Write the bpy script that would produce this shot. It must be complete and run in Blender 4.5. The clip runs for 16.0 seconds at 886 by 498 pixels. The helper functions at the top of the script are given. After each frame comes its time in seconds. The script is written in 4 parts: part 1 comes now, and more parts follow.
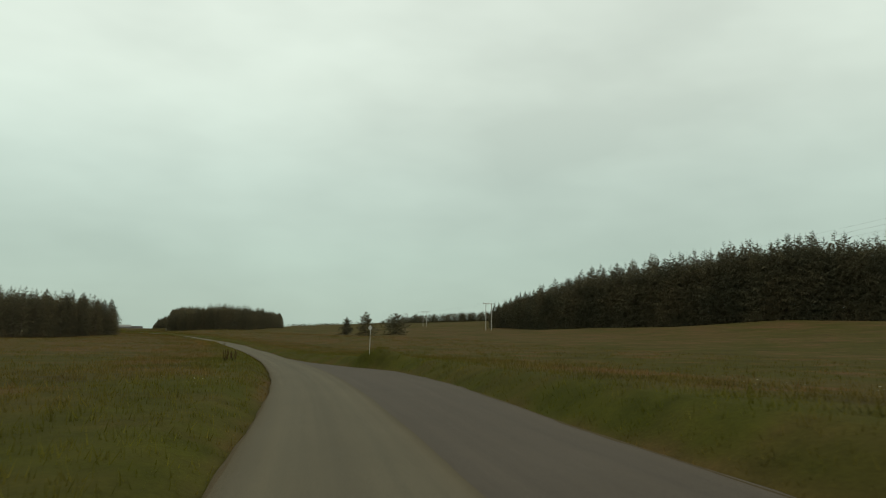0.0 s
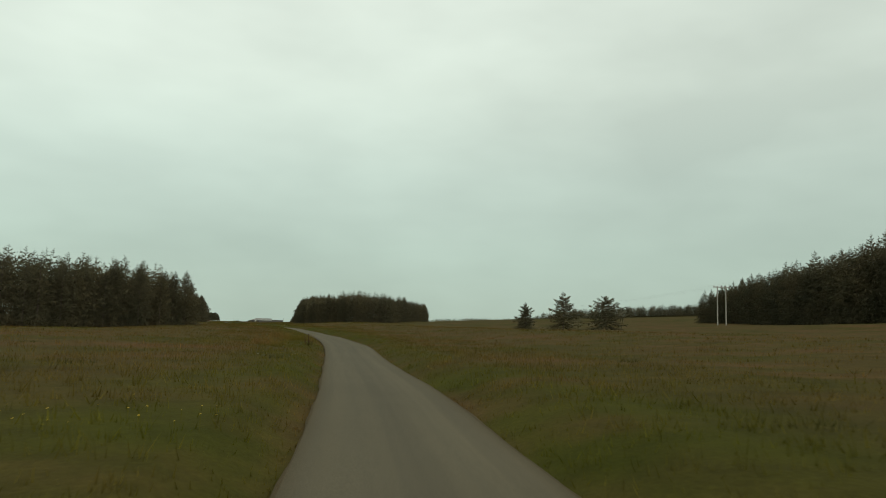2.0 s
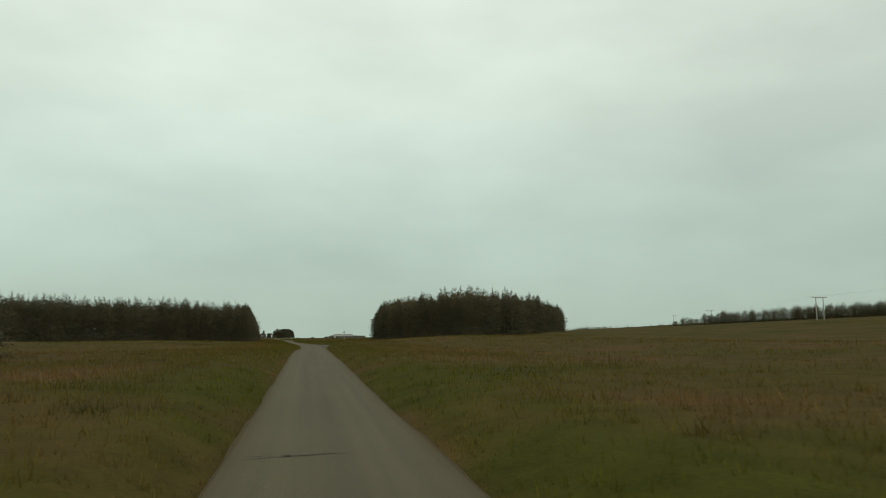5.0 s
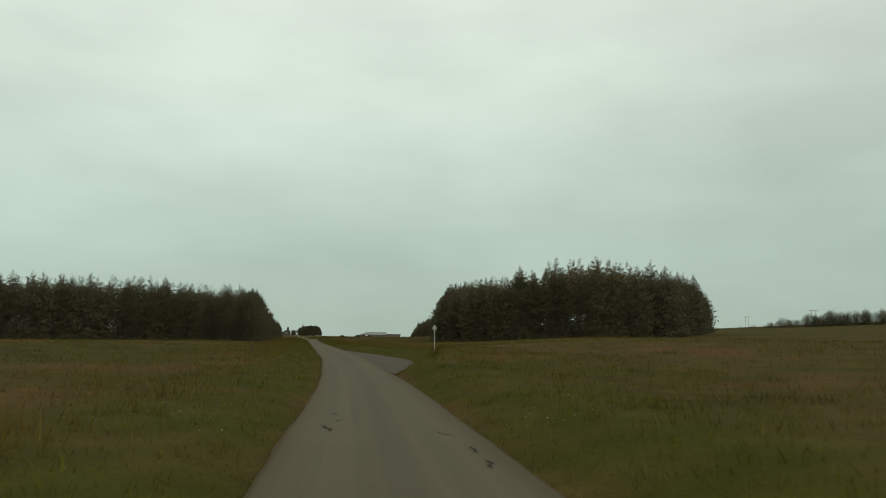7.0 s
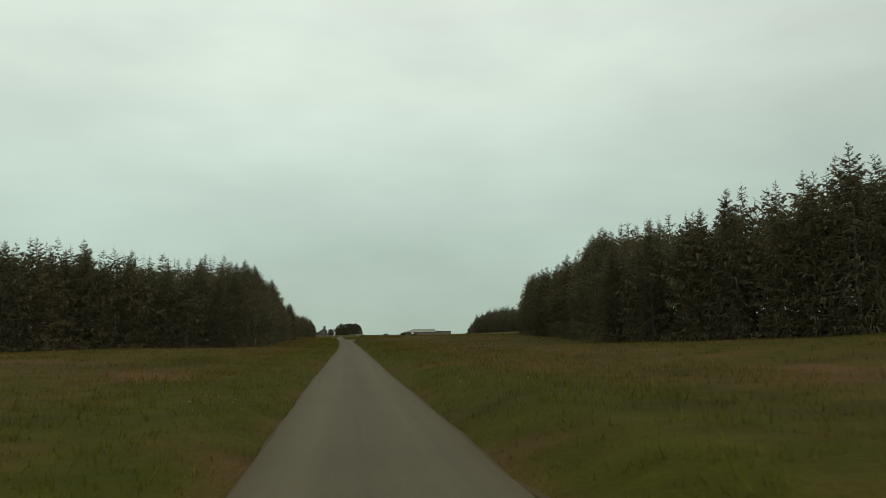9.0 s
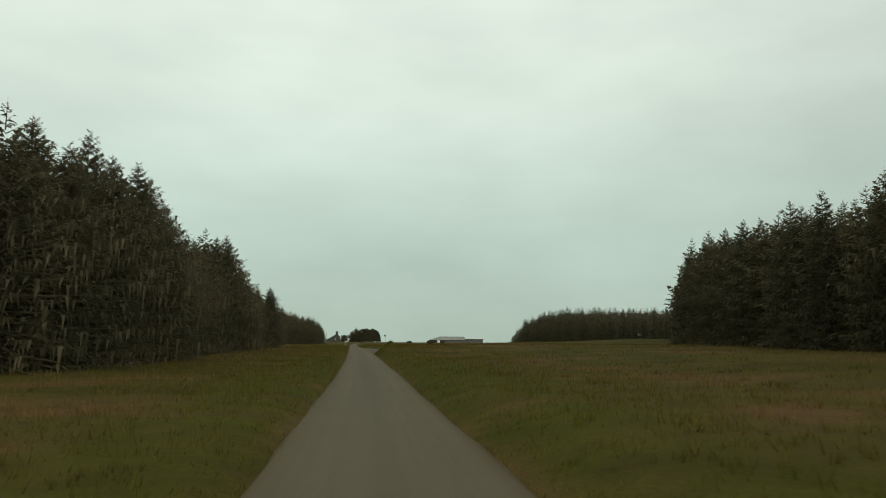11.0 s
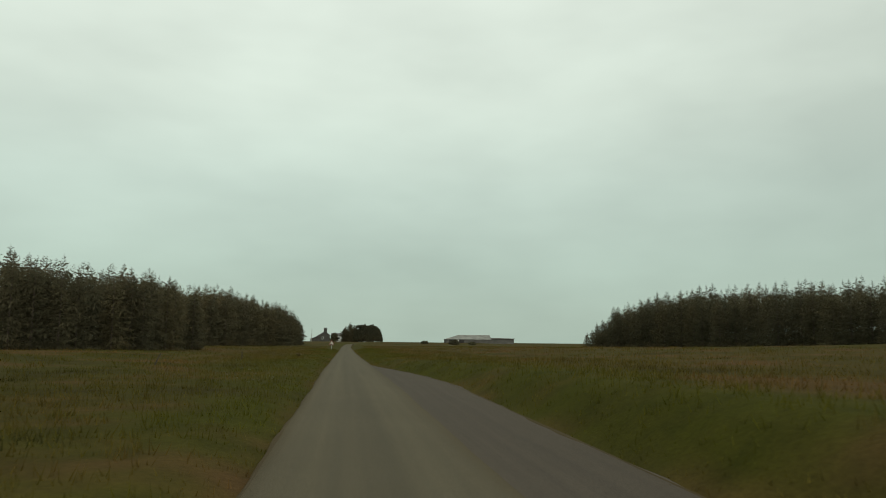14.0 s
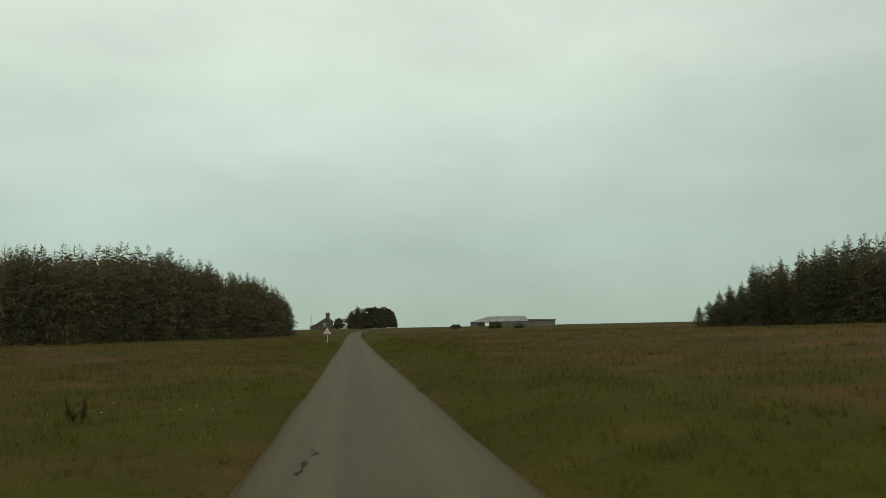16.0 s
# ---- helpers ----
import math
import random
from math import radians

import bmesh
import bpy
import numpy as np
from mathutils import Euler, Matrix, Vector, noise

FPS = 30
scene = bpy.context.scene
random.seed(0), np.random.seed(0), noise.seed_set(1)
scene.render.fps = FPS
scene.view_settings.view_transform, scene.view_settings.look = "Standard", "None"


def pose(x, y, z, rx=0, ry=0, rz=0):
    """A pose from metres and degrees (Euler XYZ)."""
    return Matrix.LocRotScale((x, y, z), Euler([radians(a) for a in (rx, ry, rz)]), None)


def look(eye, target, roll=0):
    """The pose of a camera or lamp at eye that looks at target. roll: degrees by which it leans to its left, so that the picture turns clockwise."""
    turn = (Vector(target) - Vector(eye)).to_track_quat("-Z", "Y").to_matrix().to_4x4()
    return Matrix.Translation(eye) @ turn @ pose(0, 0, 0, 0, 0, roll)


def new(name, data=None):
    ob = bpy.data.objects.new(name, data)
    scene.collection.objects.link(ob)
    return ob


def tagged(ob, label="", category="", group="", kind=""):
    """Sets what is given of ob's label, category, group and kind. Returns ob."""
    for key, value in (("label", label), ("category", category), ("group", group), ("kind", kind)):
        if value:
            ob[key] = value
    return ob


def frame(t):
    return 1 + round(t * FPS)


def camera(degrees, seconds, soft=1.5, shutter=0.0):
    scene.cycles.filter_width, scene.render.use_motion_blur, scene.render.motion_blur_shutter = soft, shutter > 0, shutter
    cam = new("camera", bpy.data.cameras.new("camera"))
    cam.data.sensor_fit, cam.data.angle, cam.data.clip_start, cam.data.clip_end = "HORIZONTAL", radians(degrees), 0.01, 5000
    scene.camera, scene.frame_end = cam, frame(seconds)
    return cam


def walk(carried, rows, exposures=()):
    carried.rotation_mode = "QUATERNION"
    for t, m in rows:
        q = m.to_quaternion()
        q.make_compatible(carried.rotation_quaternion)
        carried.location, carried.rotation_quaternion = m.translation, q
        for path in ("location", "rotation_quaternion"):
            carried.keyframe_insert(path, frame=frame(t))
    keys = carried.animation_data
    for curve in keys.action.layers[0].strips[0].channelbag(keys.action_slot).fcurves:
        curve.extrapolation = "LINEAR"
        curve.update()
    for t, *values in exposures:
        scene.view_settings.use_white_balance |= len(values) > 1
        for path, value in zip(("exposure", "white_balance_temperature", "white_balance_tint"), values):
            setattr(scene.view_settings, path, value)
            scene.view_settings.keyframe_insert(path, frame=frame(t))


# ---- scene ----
# ---------------------------------------------------------------- camera
cam = camera(62.0, 16.0, soft=0.9, shutter=0.05)
PATH = [
    (0, (-45.18, 0.16, 1.729), (-40.097, 8.696, 2.868), 1.02),
    (0.5, (-39.16, 16.07, 1.510), (-34.493, 24.836, 2.683), 2.63),
    (1, (-33.69, 32.54, 1.218), (-29.556, 41.569, 2.374), 3.47),
    (1.5, (-28.88, 49.30, 0.903), (-25.209, 58.531, 2.016), 2.72),
    (2, (-24.76, 66.01, 0.687), (-21.356, 75.356, 1.752), 1.60),
    (2.5, (-21.11, 82.48, 0.617), (-17.681, 91.808, 1.682), 1.08),
    (3, (-17.58, 98.57, 0.557), (-14.203, 107.917, 1.695), 1.13),
    (3.5, (-14.46, 114.18, 0.588), (-11.308, 123.586, 1.843), 2.40),
    (4, (-11.83, 129.37, 0.644), (-8.982, 138.872, 1.907), 2.90),
    (4.5, (-9.73, 143.89, 0.792), (-7.141, 153.477, 1.970), 0.86),
    (5, (-8.18, 158.78, 0.972), (-5.847, 168.427, 2.183), 0.07),
    (5.5, (-7.17, 174.12, 1.177), (-5.024, 183.804, 2.417), 0.12),
    (6, (-6.45, 189.70, 1.305), (-4.433, 199.412, 2.552), 0.29),
    (6.5, (-5.74, 205.40, 1.349), (-3.792, 215.131, 2.580), 0.56),
    (7, (-4.86, 221.11, 1.329), (-2.904, 230.845, 2.529), 0.90),
    (7.5, (-3.86, 236.73, 1.274), (-1.818, 246.443, 2.482), 0.72),
    (8, (-2.92, 252.26, 1.275), (-0.896, 261.969, 2.510), -0.40),
    (8.5, (-2.21, 267.93, 1.367), (-0.403, 277.697, 2.537), 0.05),
    (9, (-1.75, 283.71, 1.409), (-0.305, 293.540, 2.559), -0.57),
    (9.5, (-1.46, 299.48, 1.412), (-0.224, 309.334, 2.616), -0.14),
    (10, (-1.21, 315.23, 1.386), (-0.055, 325.090, 2.629), 0.23),
    (10.5, (-0.94, 330.95, 1.341), (0.220, 340.805, 2.598), 0.39),
    (11, (-0.65, 346.63, 1.286), (0.563, 356.471, 2.551), 0.36),
    (11.5, (-0.38, 362.25, 1.250), (0.902, 372.083, 2.520), -0.04),
    (12, (-0.16, 377.80, 1.285), (1.158, 387.637, 2.546), -1.15),
    (12.5, (-0.04, 392.95, 1.345), (1.316, 402.781, 2.602), -1.37),
    (13, (0.05, 408.04, 1.395), (1.408, 417.868, 2.658), -1.57),
    (13.5, (0.02, 422.75, 1.531), (1.344, 432.588, 2.770), -1.09),
    (14, (0.01, 437.15, 1.667), (1.295, 446.985, 2.923), 0.52),
    (14.5, (-0.02, 451.26, 1.745), (1.242, 461.113, 2.914), 0.42),
    (15, (-0.05, 464.88, 1.738), (1.218, 474.739, 2.840), -1.11),
    (15.5, (-0.03, 478.17, 1.707), (1.222, 488.034, 2.772), -1.56),
    (16, (-0.00, 491.09, 1.606), (1.237, 500.961, 2.655), -1.22),
]
walk(cam, [(t, look(eye, target, roll)) for t, eye, target, roll in PATH], [(0, 0.06), (4.5, 0.0), (8, -0.06), (12, 0.03), (14, -0.03), (16, -0.1)])

# ---------------------------------------------------------------- light
SUN_ELEVATION, SUN_AZIMUTH = 26.0, 172.0      # degrees; azimuth from +y towards +x


def link(nt, a, b):
    nt.links.new(a, b)


def node(nt, kind, **values):
    n = nt.nodes.new(kind)
    for key, v in values.items():
        n.inputs[key.replace("_", " ")].default_value = v
    return n


def overcast_world():
    """A closed cover of cloud over a Nishita sky, a little brighter round the hidden sun, paler high up than at the horizon."""
    w = bpy.data.worlds.new("overcast")
    scene.world = w
    w.use_nodes = True
    nt = w.node_tree
    nt.nodes.clear()
    out = nt.nodes.new("ShaderNodeOutputWorld")
    back = nt.nodes.new("ShaderNodeBackground")
    link(nt, back.outputs[0], out.inputs[0])
    sky = nt.nodes.new("ShaderNodeTexSky")
    sky.sky_type, sky.sun_disc = "NISHITA", False
    sky.sun_elevation, sky.sun_rotation = radians(SUN_ELEVATION), radians(SUN_AZIMUTH)
    co = nt.nodes.new("ShaderNodeTexCoord")
    sep = nt.nodes.new("ShaderNodeSeparateXYZ")
    link(nt, co.outputs["Generated"], sep.inputs[0])
    ramp = nt.nodes.new("ShaderNodeValToRGB")
    els = ramp.color_ramp.elements
    els[0].position, els[0].color = 0.0, (0.405, 0.512, 0.435, 1)
    els[1].position, els[1].color = 0.55, (0.775, 0.850, 0.756, 1)
    for pos, col in ((0.10, (0.450, 0.562, 0.481, 1)), (0.20, (0.540, 0.650, 0.566, 1)), (0.32, (0.664, 0.757, 0.662, 1))):
        els.new(pos).color = col
    link(nt, sep.outputs["Z"], ramp.inputs[0])
    # soft brightening towards the sun behind the cloud
    s = Vector((math.sin(radians(SUN_AZIMUTH)) * math.cos(radians(SUN_ELEVATION)),
                math.cos(radians(SUN_AZIMUTH)) * math.cos(radians(SUN_ELEVATION)), math.sin(radians(SUN_ELEVATION))))
    dot = nt.nodes.new("ShaderNodeVectorMath")
    dot.operation = "DOT_PRODUCT"
    dot.inputs[1].default_value = s
    link(nt, co.outputs["Generated"], dot.inputs[0])
    glow = nt.nodes.new("ShaderNodeMapRange")
    glow.inputs["From Min"].default_value, glow.inputs["From Max"].default_value = -0.1, 1.0
    glow.inputs["To Min"].default_value, glow.inputs["To Max"].default_value = 1.06, 1.5
    link(nt, dot.outputs["Value"], glow.inputs[0])
    # slow bands of thicker and thinner cloud
    mapping = nt.nodes.new("ShaderNodeMapping")
    mapping.inputs["Scale"].default_value = (1.0, 1.0, 2.6)
    link(nt, co.outputs["Generated"], mapping.inputs[0])
    ns = node(nt, "ShaderNodeTexNoise", Scale=2.3, Detail=4.0, Roughness=0.5)
    link(nt, mapping.outputs[0], ns.inputs["Vector"])
    cl = nt.nodes.new("ShaderNodeMapRange")
    cl.inputs["From Min"].default_value, cl.inputs["From Max"].default_value = 0.3, 0.7
    cl.inputs["To Min"].default_value, cl.inputs["To Max"].default_value = 0.86, 1.11
    link(nt, ns.outputs[0], cl.inputs[0])
    m1 = nt.nodes.new("ShaderNodeMath")
    m1.operation = "MULTIPLY"
    east = nt.nodes.new("ShaderNodeMapRange")
    east.inputs["From Min"].default_value, east.inputs["From Max"].default_value = -0.3, 0.6
    east.inputs["To Min"].default_value, east.inputs["To Max"].default_value = 1.05, 0.95
    link(nt, sep.outputs["X"], east.inputs[0])
    m0 = nt.nodes.new("ShaderNodeMath")
    m0.operation = "MULTIPLY"
    link(nt, glow.outputs[0], m0.inputs[0])
    link(nt, east.outputs[0], m0.inputs[1])
    link(nt, m0.outputs[0], m1.inputs[0])
    link(nt, cl.outputs[0], m1.inputs[1])
    sc = nt.nodes.new("ShaderNodeVectorMath")
    sc.operation = "SCALE"
    link(nt, ramp.outputs[0], sc.inputs[0])
    link(nt, m1.outputs[0], sc.inputs["Scale"])
    dim = nt.nodes.new("ShaderNodeVectorMath")
    dim.operation = "SCALE"
    dim.inputs["Scale"].default_value = 0.08
    link(nt, sky.outputs[0], dim.inputs[0])
    mix = nt.nodes.new("ShaderNodeMixRGB")
    mix.inputs[0].default_value = 0.95
    link(nt, dim.outputs[0], mix.inputs[1])
    link(nt, sc.outputs[0], mix.inputs[2])
    link(nt, mix.outputs[0], back.inputs[0])
    back.inputs[1].default_value = 1.0


overcast_world()
sun = new("sun", bpy.data.lights.new("sun", "SUN"))
sun.data.energy, sun.data.angle, sun.data.color = 1.05, radians(40), (1.0, 0.96, 0.88)
az, el = radians(SUN_AZIMUTH), radians(SUN_ELEVATION)
sun.matrix_world = look((0, 0, 60), (-60 * math.sin(az) * math.cos(el), -60 * math.cos(az) * math.cos(el), 60 - 60 * math.sin(el)))

# ---------------------------------------------------------------- materials


def material(name, rough=0.9, spec=0.3):
    m = bpy.data.materials.new(name)
    m.use_nodes = True
    nt = m.node_tree
    b = nt.nodes["Principled BSDF"]
    b.inputs["Roughness"].default_value = rough
    b.inputs["Specular IOR Level"].default_value = spec
    return m, nt, b


def noise_tex(nt, scale, detail=4.0, rough=0.55, stretch=None, coord="Object"):
    co = nt.nodes.new("ShaderNodeTexCoord")
    n = node(nt, "ShaderNodeTexNoise", Scale=scale, Detail=detail, Roughness=rough)
    src = co.outputs[coord]
    if stretch:
        mp = nt.nodes.new("ShaderNodeMapping")
        mp.inputs["Scale"].default_value = stretch
        link(nt, src, mp.inputs[0])
        src = mp.outputs[0]
    link(nt, src, n.inputs["Vector"])
    return n.outputs[0]


def ramp_of(nt, src, stops):
    r = nt.nodes.new("ShaderNodeValToRGB")
    els = r.color_ramp.elements
    while len(els) < len(stops):
        els.new(0.5)
    for e, (pos, col) in zip(els, stops):
        e.position, e.color = pos, (*col, 1)
    link(nt, src, r.inputs[0])
    return r.outputs[0]


def mixed(nt, fac, a, b, blend="MIX"):
    m = nt.nodes.new("ShaderNodeMixRGB")
    m.blend_type = blend
    for i, v in enumerate((fac, a, b)):
        if isinstance(v, (int, float)):
            m.inputs[i].default_value = v
        elif isinstance(v, tuple):
            m.inputs[i].default_value = (*v, 1)
        else:
            link(nt, v, m.inputs[i])
    return m.outputs[0]


def bumped(nt, b, src, strength, distance=0.02):
    n = node(nt, "ShaderNodeBump", Strength=strength, Distance=distance)
    link(nt, src, n.inputs["Height"])
    link(nt, n.outputs[0], b.inputs["Normal"])


def plain(name, colour, rough=0.8, spec=0.3, vary=0.25, scale=3.0, metal=0.0, bump=0.0):
    """A painted, cast or sawn surface: a base colour with grain and faint stains."""
    m, nt, b = material(name, rough, spec)
    b.inputs["Metallic"].default_value = metal
    dark = tuple(c * (1 - vary) for c in colour)
    pale = tuple(min(1, c * (1 + vary)) for c in colour)
    a = ramp_of(nt, noise_tex(nt, scale, 6), ((0.3, dark), (0.7, pale)))
    g = ramp_of(nt, noise_tex(nt, scale * 14, 3), ((0.3, (0.82,) * 3), (0.7, (1.12,) * 3)))
    link(nt, mixed(nt, 1.0, a, g, "MULTIPLY"), b.inputs["Base Color"])
    if bump:
        bumped(nt, b, noise_tex(nt, scale * 10, 4), bump)
    return m


def uv_coord(nt):
    u = nt.nodes.new("ShaderNodeUVMap")
    sep = nt.nodes.new("ShaderNodeSeparateXYZ")
    link(nt, u.outputs[0], sep.inputs[0])
    return sep.outputs


def asphalt_material(name, tone, tracks):
    """Worn chippings: fine grain, long streaks, paler where wheels run."""
    m, nt, b = material(name, 0.95, 0.12)
    base = ramp_of(nt, noise_tex(nt, 0.35, 5), ((0.3, tuple(c * 0.95 for c in tone)), (0.7, tuple(c * 1.05 for c in tone))))
    streak = ramp_of(nt, noise_tex(nt, 1.0, 4, stretch=(9.0, 0.03, 1), coord="UV"), ((0.32, (0.90, 0.90, 0.90)), (0.68, (1.10, 1.09, 1.07))))
    grain = ramp_of(nt, noise_tex(nt, 60, 3), ((0.3, (0.72,) * 3), (0.7, (1.25,) * 3)))
    c = mixed(nt, 1.0, mixed(nt, 1.0, base, streak, "MULTIPLY"), grain, "MULTIPLY")
    if tracks:
        u = uv_coord(nt)[0]
        worn = ramp_of(nt, u, tracks)
        c = mixed(nt, 1.0, c, worn, "MULTIPLY")
    link(nt, c, b.inputs["Base Color"])
    bumped(nt, b, noise_tex(nt, 110, 3), 0.35, 0.01)
    return m


GREEN, OLIVE, BROWN = (0.037, 0.0355, 0.0060), (0.046, 0.0385, 0.0090), (0.067, 0.0430, 0.0165)
DARK, RUSSET, LUSH = (0.026, 0.023, 0.0066), (0.080, 0.042, 0.0195), (0.039, 0.0395, 0.0054)


def field_colour(nt):
    """Moor grass: green, olive, brown and russet in drifts and patches, greener and lusher next to the road."""
    big = noise_tex(nt, 0.03, 4, 0.6)
    mid = noise_tex(nt, 0.17, 5, 0.62)
    near = noise_tex(nt, 0.9, 5, 0.68)
    c = ramp_of(nt, big, ((0.40, GREEN), (0.49, OLIVE), (0.58, BROWN)))
    c = mixed(nt, 0.68, c, ramp_of(nt, mid, ((0.36, DARK), (0.45, GREEN), (0.53, OLIVE), (0.62, RUSSET))))
    # the moor on both sides of the long bend is browner, the pasture before and after it greener
    co = nt.nodes.new("ShaderNodeTexCoord")
    sep = nt.nodes.new("ShaderNodeSeparateXYZ")
    link(nt, co.outputs["Object"], sep.inputs[0])
    along = node(nt, "ShaderNodeMapRange", From_Min=0.0, From_Max=600.0)
    link(nt, sep.outputs["Y"], along.inputs[0])
    moor = ramp_of(nt, along.outputs[0], ((0.0, (0.05,) * 3), (0.09, (0.12,) * 3), (0.16, (0.55,) * 3), (0.34, (0.55,) * 3), (0.46, (0.12,) * 3)))
    c = mixed(nt, moor, c, ramp_of(nt, noise_tex(nt, 0.11, 4, 0.6), ((0.4, OLIVE), (0.52, BROWN), (0.64, RUSSET))))
    strip_noise = ramp_of(nt, noise_tex(nt, 0.35, 4), ((0.35, (0.25,) * 3), (0.6, (1.0,) * 3)))
    lush = ramp_of(nt, uv_coord(nt)[0], ((0.0, (0.4,) * 3), (0.02, (0.95,) * 3), (0.10, (0.8,) * 3), (0.22, (0.0,) * 3)))
    c = mixed(nt, mixed(nt, 1.0, lush, strip_noise, "MULTIPLY"), c, LUSH)
    # dead russet grass along the tarmac's edge
    dead = ramp_of(nt, uv_coord(nt)[0], ((0.0, (1.0,) * 3), (0.012, (0.8,) * 3), (0.030, (0.0,) * 3)))
    dead_patch = ramp_of(nt, noise_tex(nt, 0.22, 3), ((0.46, (0.0,) * 3), (0.64, (0.5,) * 3)))
    c = mixed(nt, mixed(nt, 1.0, dead, dead_patch, "MULTIPLY"), c, RUSSET)
    return mixed(nt, 1.0, c, ramp_of(nt, near, ((0.28, (0.70, 0.73, 0.68)), (0.48, (0.95, 0.95, 0.93)), (0.72, (1.22, 1.17, 1.12)))), "MULTIPLY")


def field_material():
    m, nt, b = material("field_grass", 1.0, 0.03)
    fine = noise_tex(nt, 14, 4, 0.7)
    c = mixed(nt, 1.0, field_colour(nt), ramp_of(nt, fine, ((0.25, (0.7,) * 3), (0.75, (1.25,) * 3))), "MULTIPLY")
    link(nt, c, b.inputs["Base Color"])
    bumped(nt, b, fine, 0.35, 0.05)
    return m


def blade_material(name, tint):
    """Grass blades in the colours of the ground that they grow from, each its own shade."""
    m, nt, b = material(name, 0.9, 0.05)
    geo = nt.nodes.new("ShaderNodeNewGeometry")
    shade = ramp_of(nt, geo.outputs["Random Per Island"], ((0.0, tuple(0.80 * t for t in tint)), (0.7, tuple(1.12 * t for t in tint)), (1.0, tuple(1.55 * t for t in tint))))
    c = mixed(nt, 1.0, field_colour(nt), shade, "MULTIPLY")
    link(nt, c, b.inputs["Base Color"])
    thin = nt.nodes.new("ShaderNodeBsdfTranslucent")
    link(nt, c, thin.inputs[0])
    both = nt.nodes.new("ShaderNodeMixShader")
    both.inputs[0].default_value = 0.4
    link(nt, b.outputs[0], both.inputs[1])
    link(nt, thin.outputs[0], both.inputs[2])
    link(nt, both.outputs[0], nt.nodes["Material Output"].inputs[0])
    return m


def leafy(name, stops, rough=0.75, through_light=0.4):
    """Foliage: every piece its own shade, every plant its own cast."""
    m, nt, b = material(name, rough, 0.15)
    geo = nt.nodes.new("ShaderNodeNewGeometry")
    c = ramp_of(nt, geo.outputs["Random Per Island"], stops)
    info = nt.nodes.new("ShaderNodeObjectInfo")
    cast = ramp_of(nt, info.outputs["Random"], ((0.0, (0.88, 0.90, 0.90)), (0.5, (1.0, 1.0, 1.0)), (1.0, (1.12, 1.08, 1.0))))
    c = mixed(nt, 1.0, c, cast, "MULTIPLY")
    big = ramp_of(nt, noise_tex(nt, 0.09, 3), ((0.35, (0.80, 0.85, 0.85)), (0.65, (1.2, 1.12, 1.05))))
    c = mixed(nt, 1.0, c, big, "MULTIPLY")
    link(nt, c, b.inputs["Base Color"])
    thin = nt.nodes.new("ShaderNodeBsdfTranslucent")
    link(nt, c, thin.inputs[0])
    both = nt.nodes.new("ShaderNodeMixShader")
    both.inputs[0].default_value = through_light
    link(nt, b.outputs[0], both.inputs[1])
    link(nt, thin.outputs[0], both.inputs[2])
    link(nt, both.outputs[0], nt.nodes["Material Output"].inputs[0])
    return m


ROAD = asphalt_material("worn_road_surface", (0.077, 0.0645, 0.0415),
                        ((0.0, (0.82, 0.76, 0.66)), (0.07, (0.97, 0.96, 0.94)), (0.22, (1.07, 1.07, 1.06)), (0.42, (0.97, 0.97, 0.97)), (0.54, (0.94, 0.94, 0.94)), (0.74, (1.07, 1.07, 1.06)), (0.92, (0.98, 0.96, 0.94)), (1.0, (0.80, 0.74, 0.64))))
BAY = asphalt_material("passing_place_surface", (0.060, 0.048, 0.036), None)
GRIT = asphalt_material("loose_grit", (0.052, 0.037, 0.016), None)
CRACK = plain("open_crack", (0.030, 0.025, 0.019), 1.0, 0.1)
FIELD = field_material()
BLADES = blade_material("grass_blades", (1.65, 1.62, 1.5))
WEEDS = leafy("dark_weed_leaves", ((0.0, (0.028, 0.027, 0.006)), (0.6, (0.044, 0.042, 0.009)), (1.0, (0.064, 0.055, 0.015))), 0.85)
RUSH = leafy("rush_blades", ((0.0, (0.032, 0.029, 0.008)), (0.6, (0.050, 0.044, 0.013)), (1.0, (0.08, 0.058, 0.024))), 0.85)
DRY = blade_material("dry_seed_grass", (1.7, 1.45, 1.5))
STRAW = blade_material("pale_straw", (2.25, 1.95, 1.95))
SEED = leafy("brown_dock_seed", ((0.0, (0.034, 0.020, 0.010)), (1.0, (0.075, 0.042, 0.020))), 0.9)
PETAL_WHITE = plain("white_petals", (0.36, 0.36, 0.27), 0.7, 0.2, 0.1)
PETAL_YELLOW = plain("yellow_petals", (0.55, 0.36, 0.03), 0.7, 0.2, 0.1)
NEEDLES = leafy("spruce_needles", ((0.0, (0.066, 0.059, 0.034)), (0.5, (0.080, 0.070, 0.040)), (0.85, (0.091, 0.079, 0.045)), (1.0, (0.106, 0.089, 0.052))), 0.8, 0.35)
LEAVES = leafy("broad_leaves", ((0.0, (0.045, 0.044, 0.026)), (0.6, (0.075, 0.070, 0.040)), (1.0, (0.105, 0.090, 0.055))), 0.7)
BARK = plain("spruce_bark", (0.075, 0.060, 0.045), 0.95, 0.1, 0.35, 4.0, bump=0.5)
POLE_WOOD = plain("weathered_pole_wood", (0.26, 0.24, 0.20), 0.9, 0.2, 0.2, 2.0)
STEEL = plain("galvanised_steel", (0.30, 0.31, 0.28), 0.55, 0.5, 0.12, 6.0, 0.3)
PLATE_BACK = plain("grey_plate_back", (0.22, 0.23, 0.205), 0.6, 0.4, 0.12, 6.0, 0.2)
PLATE_WHITE = plain("white_plate_face", (0.36, 0.35, 0.28), 0.5, 0.4, 0.06)
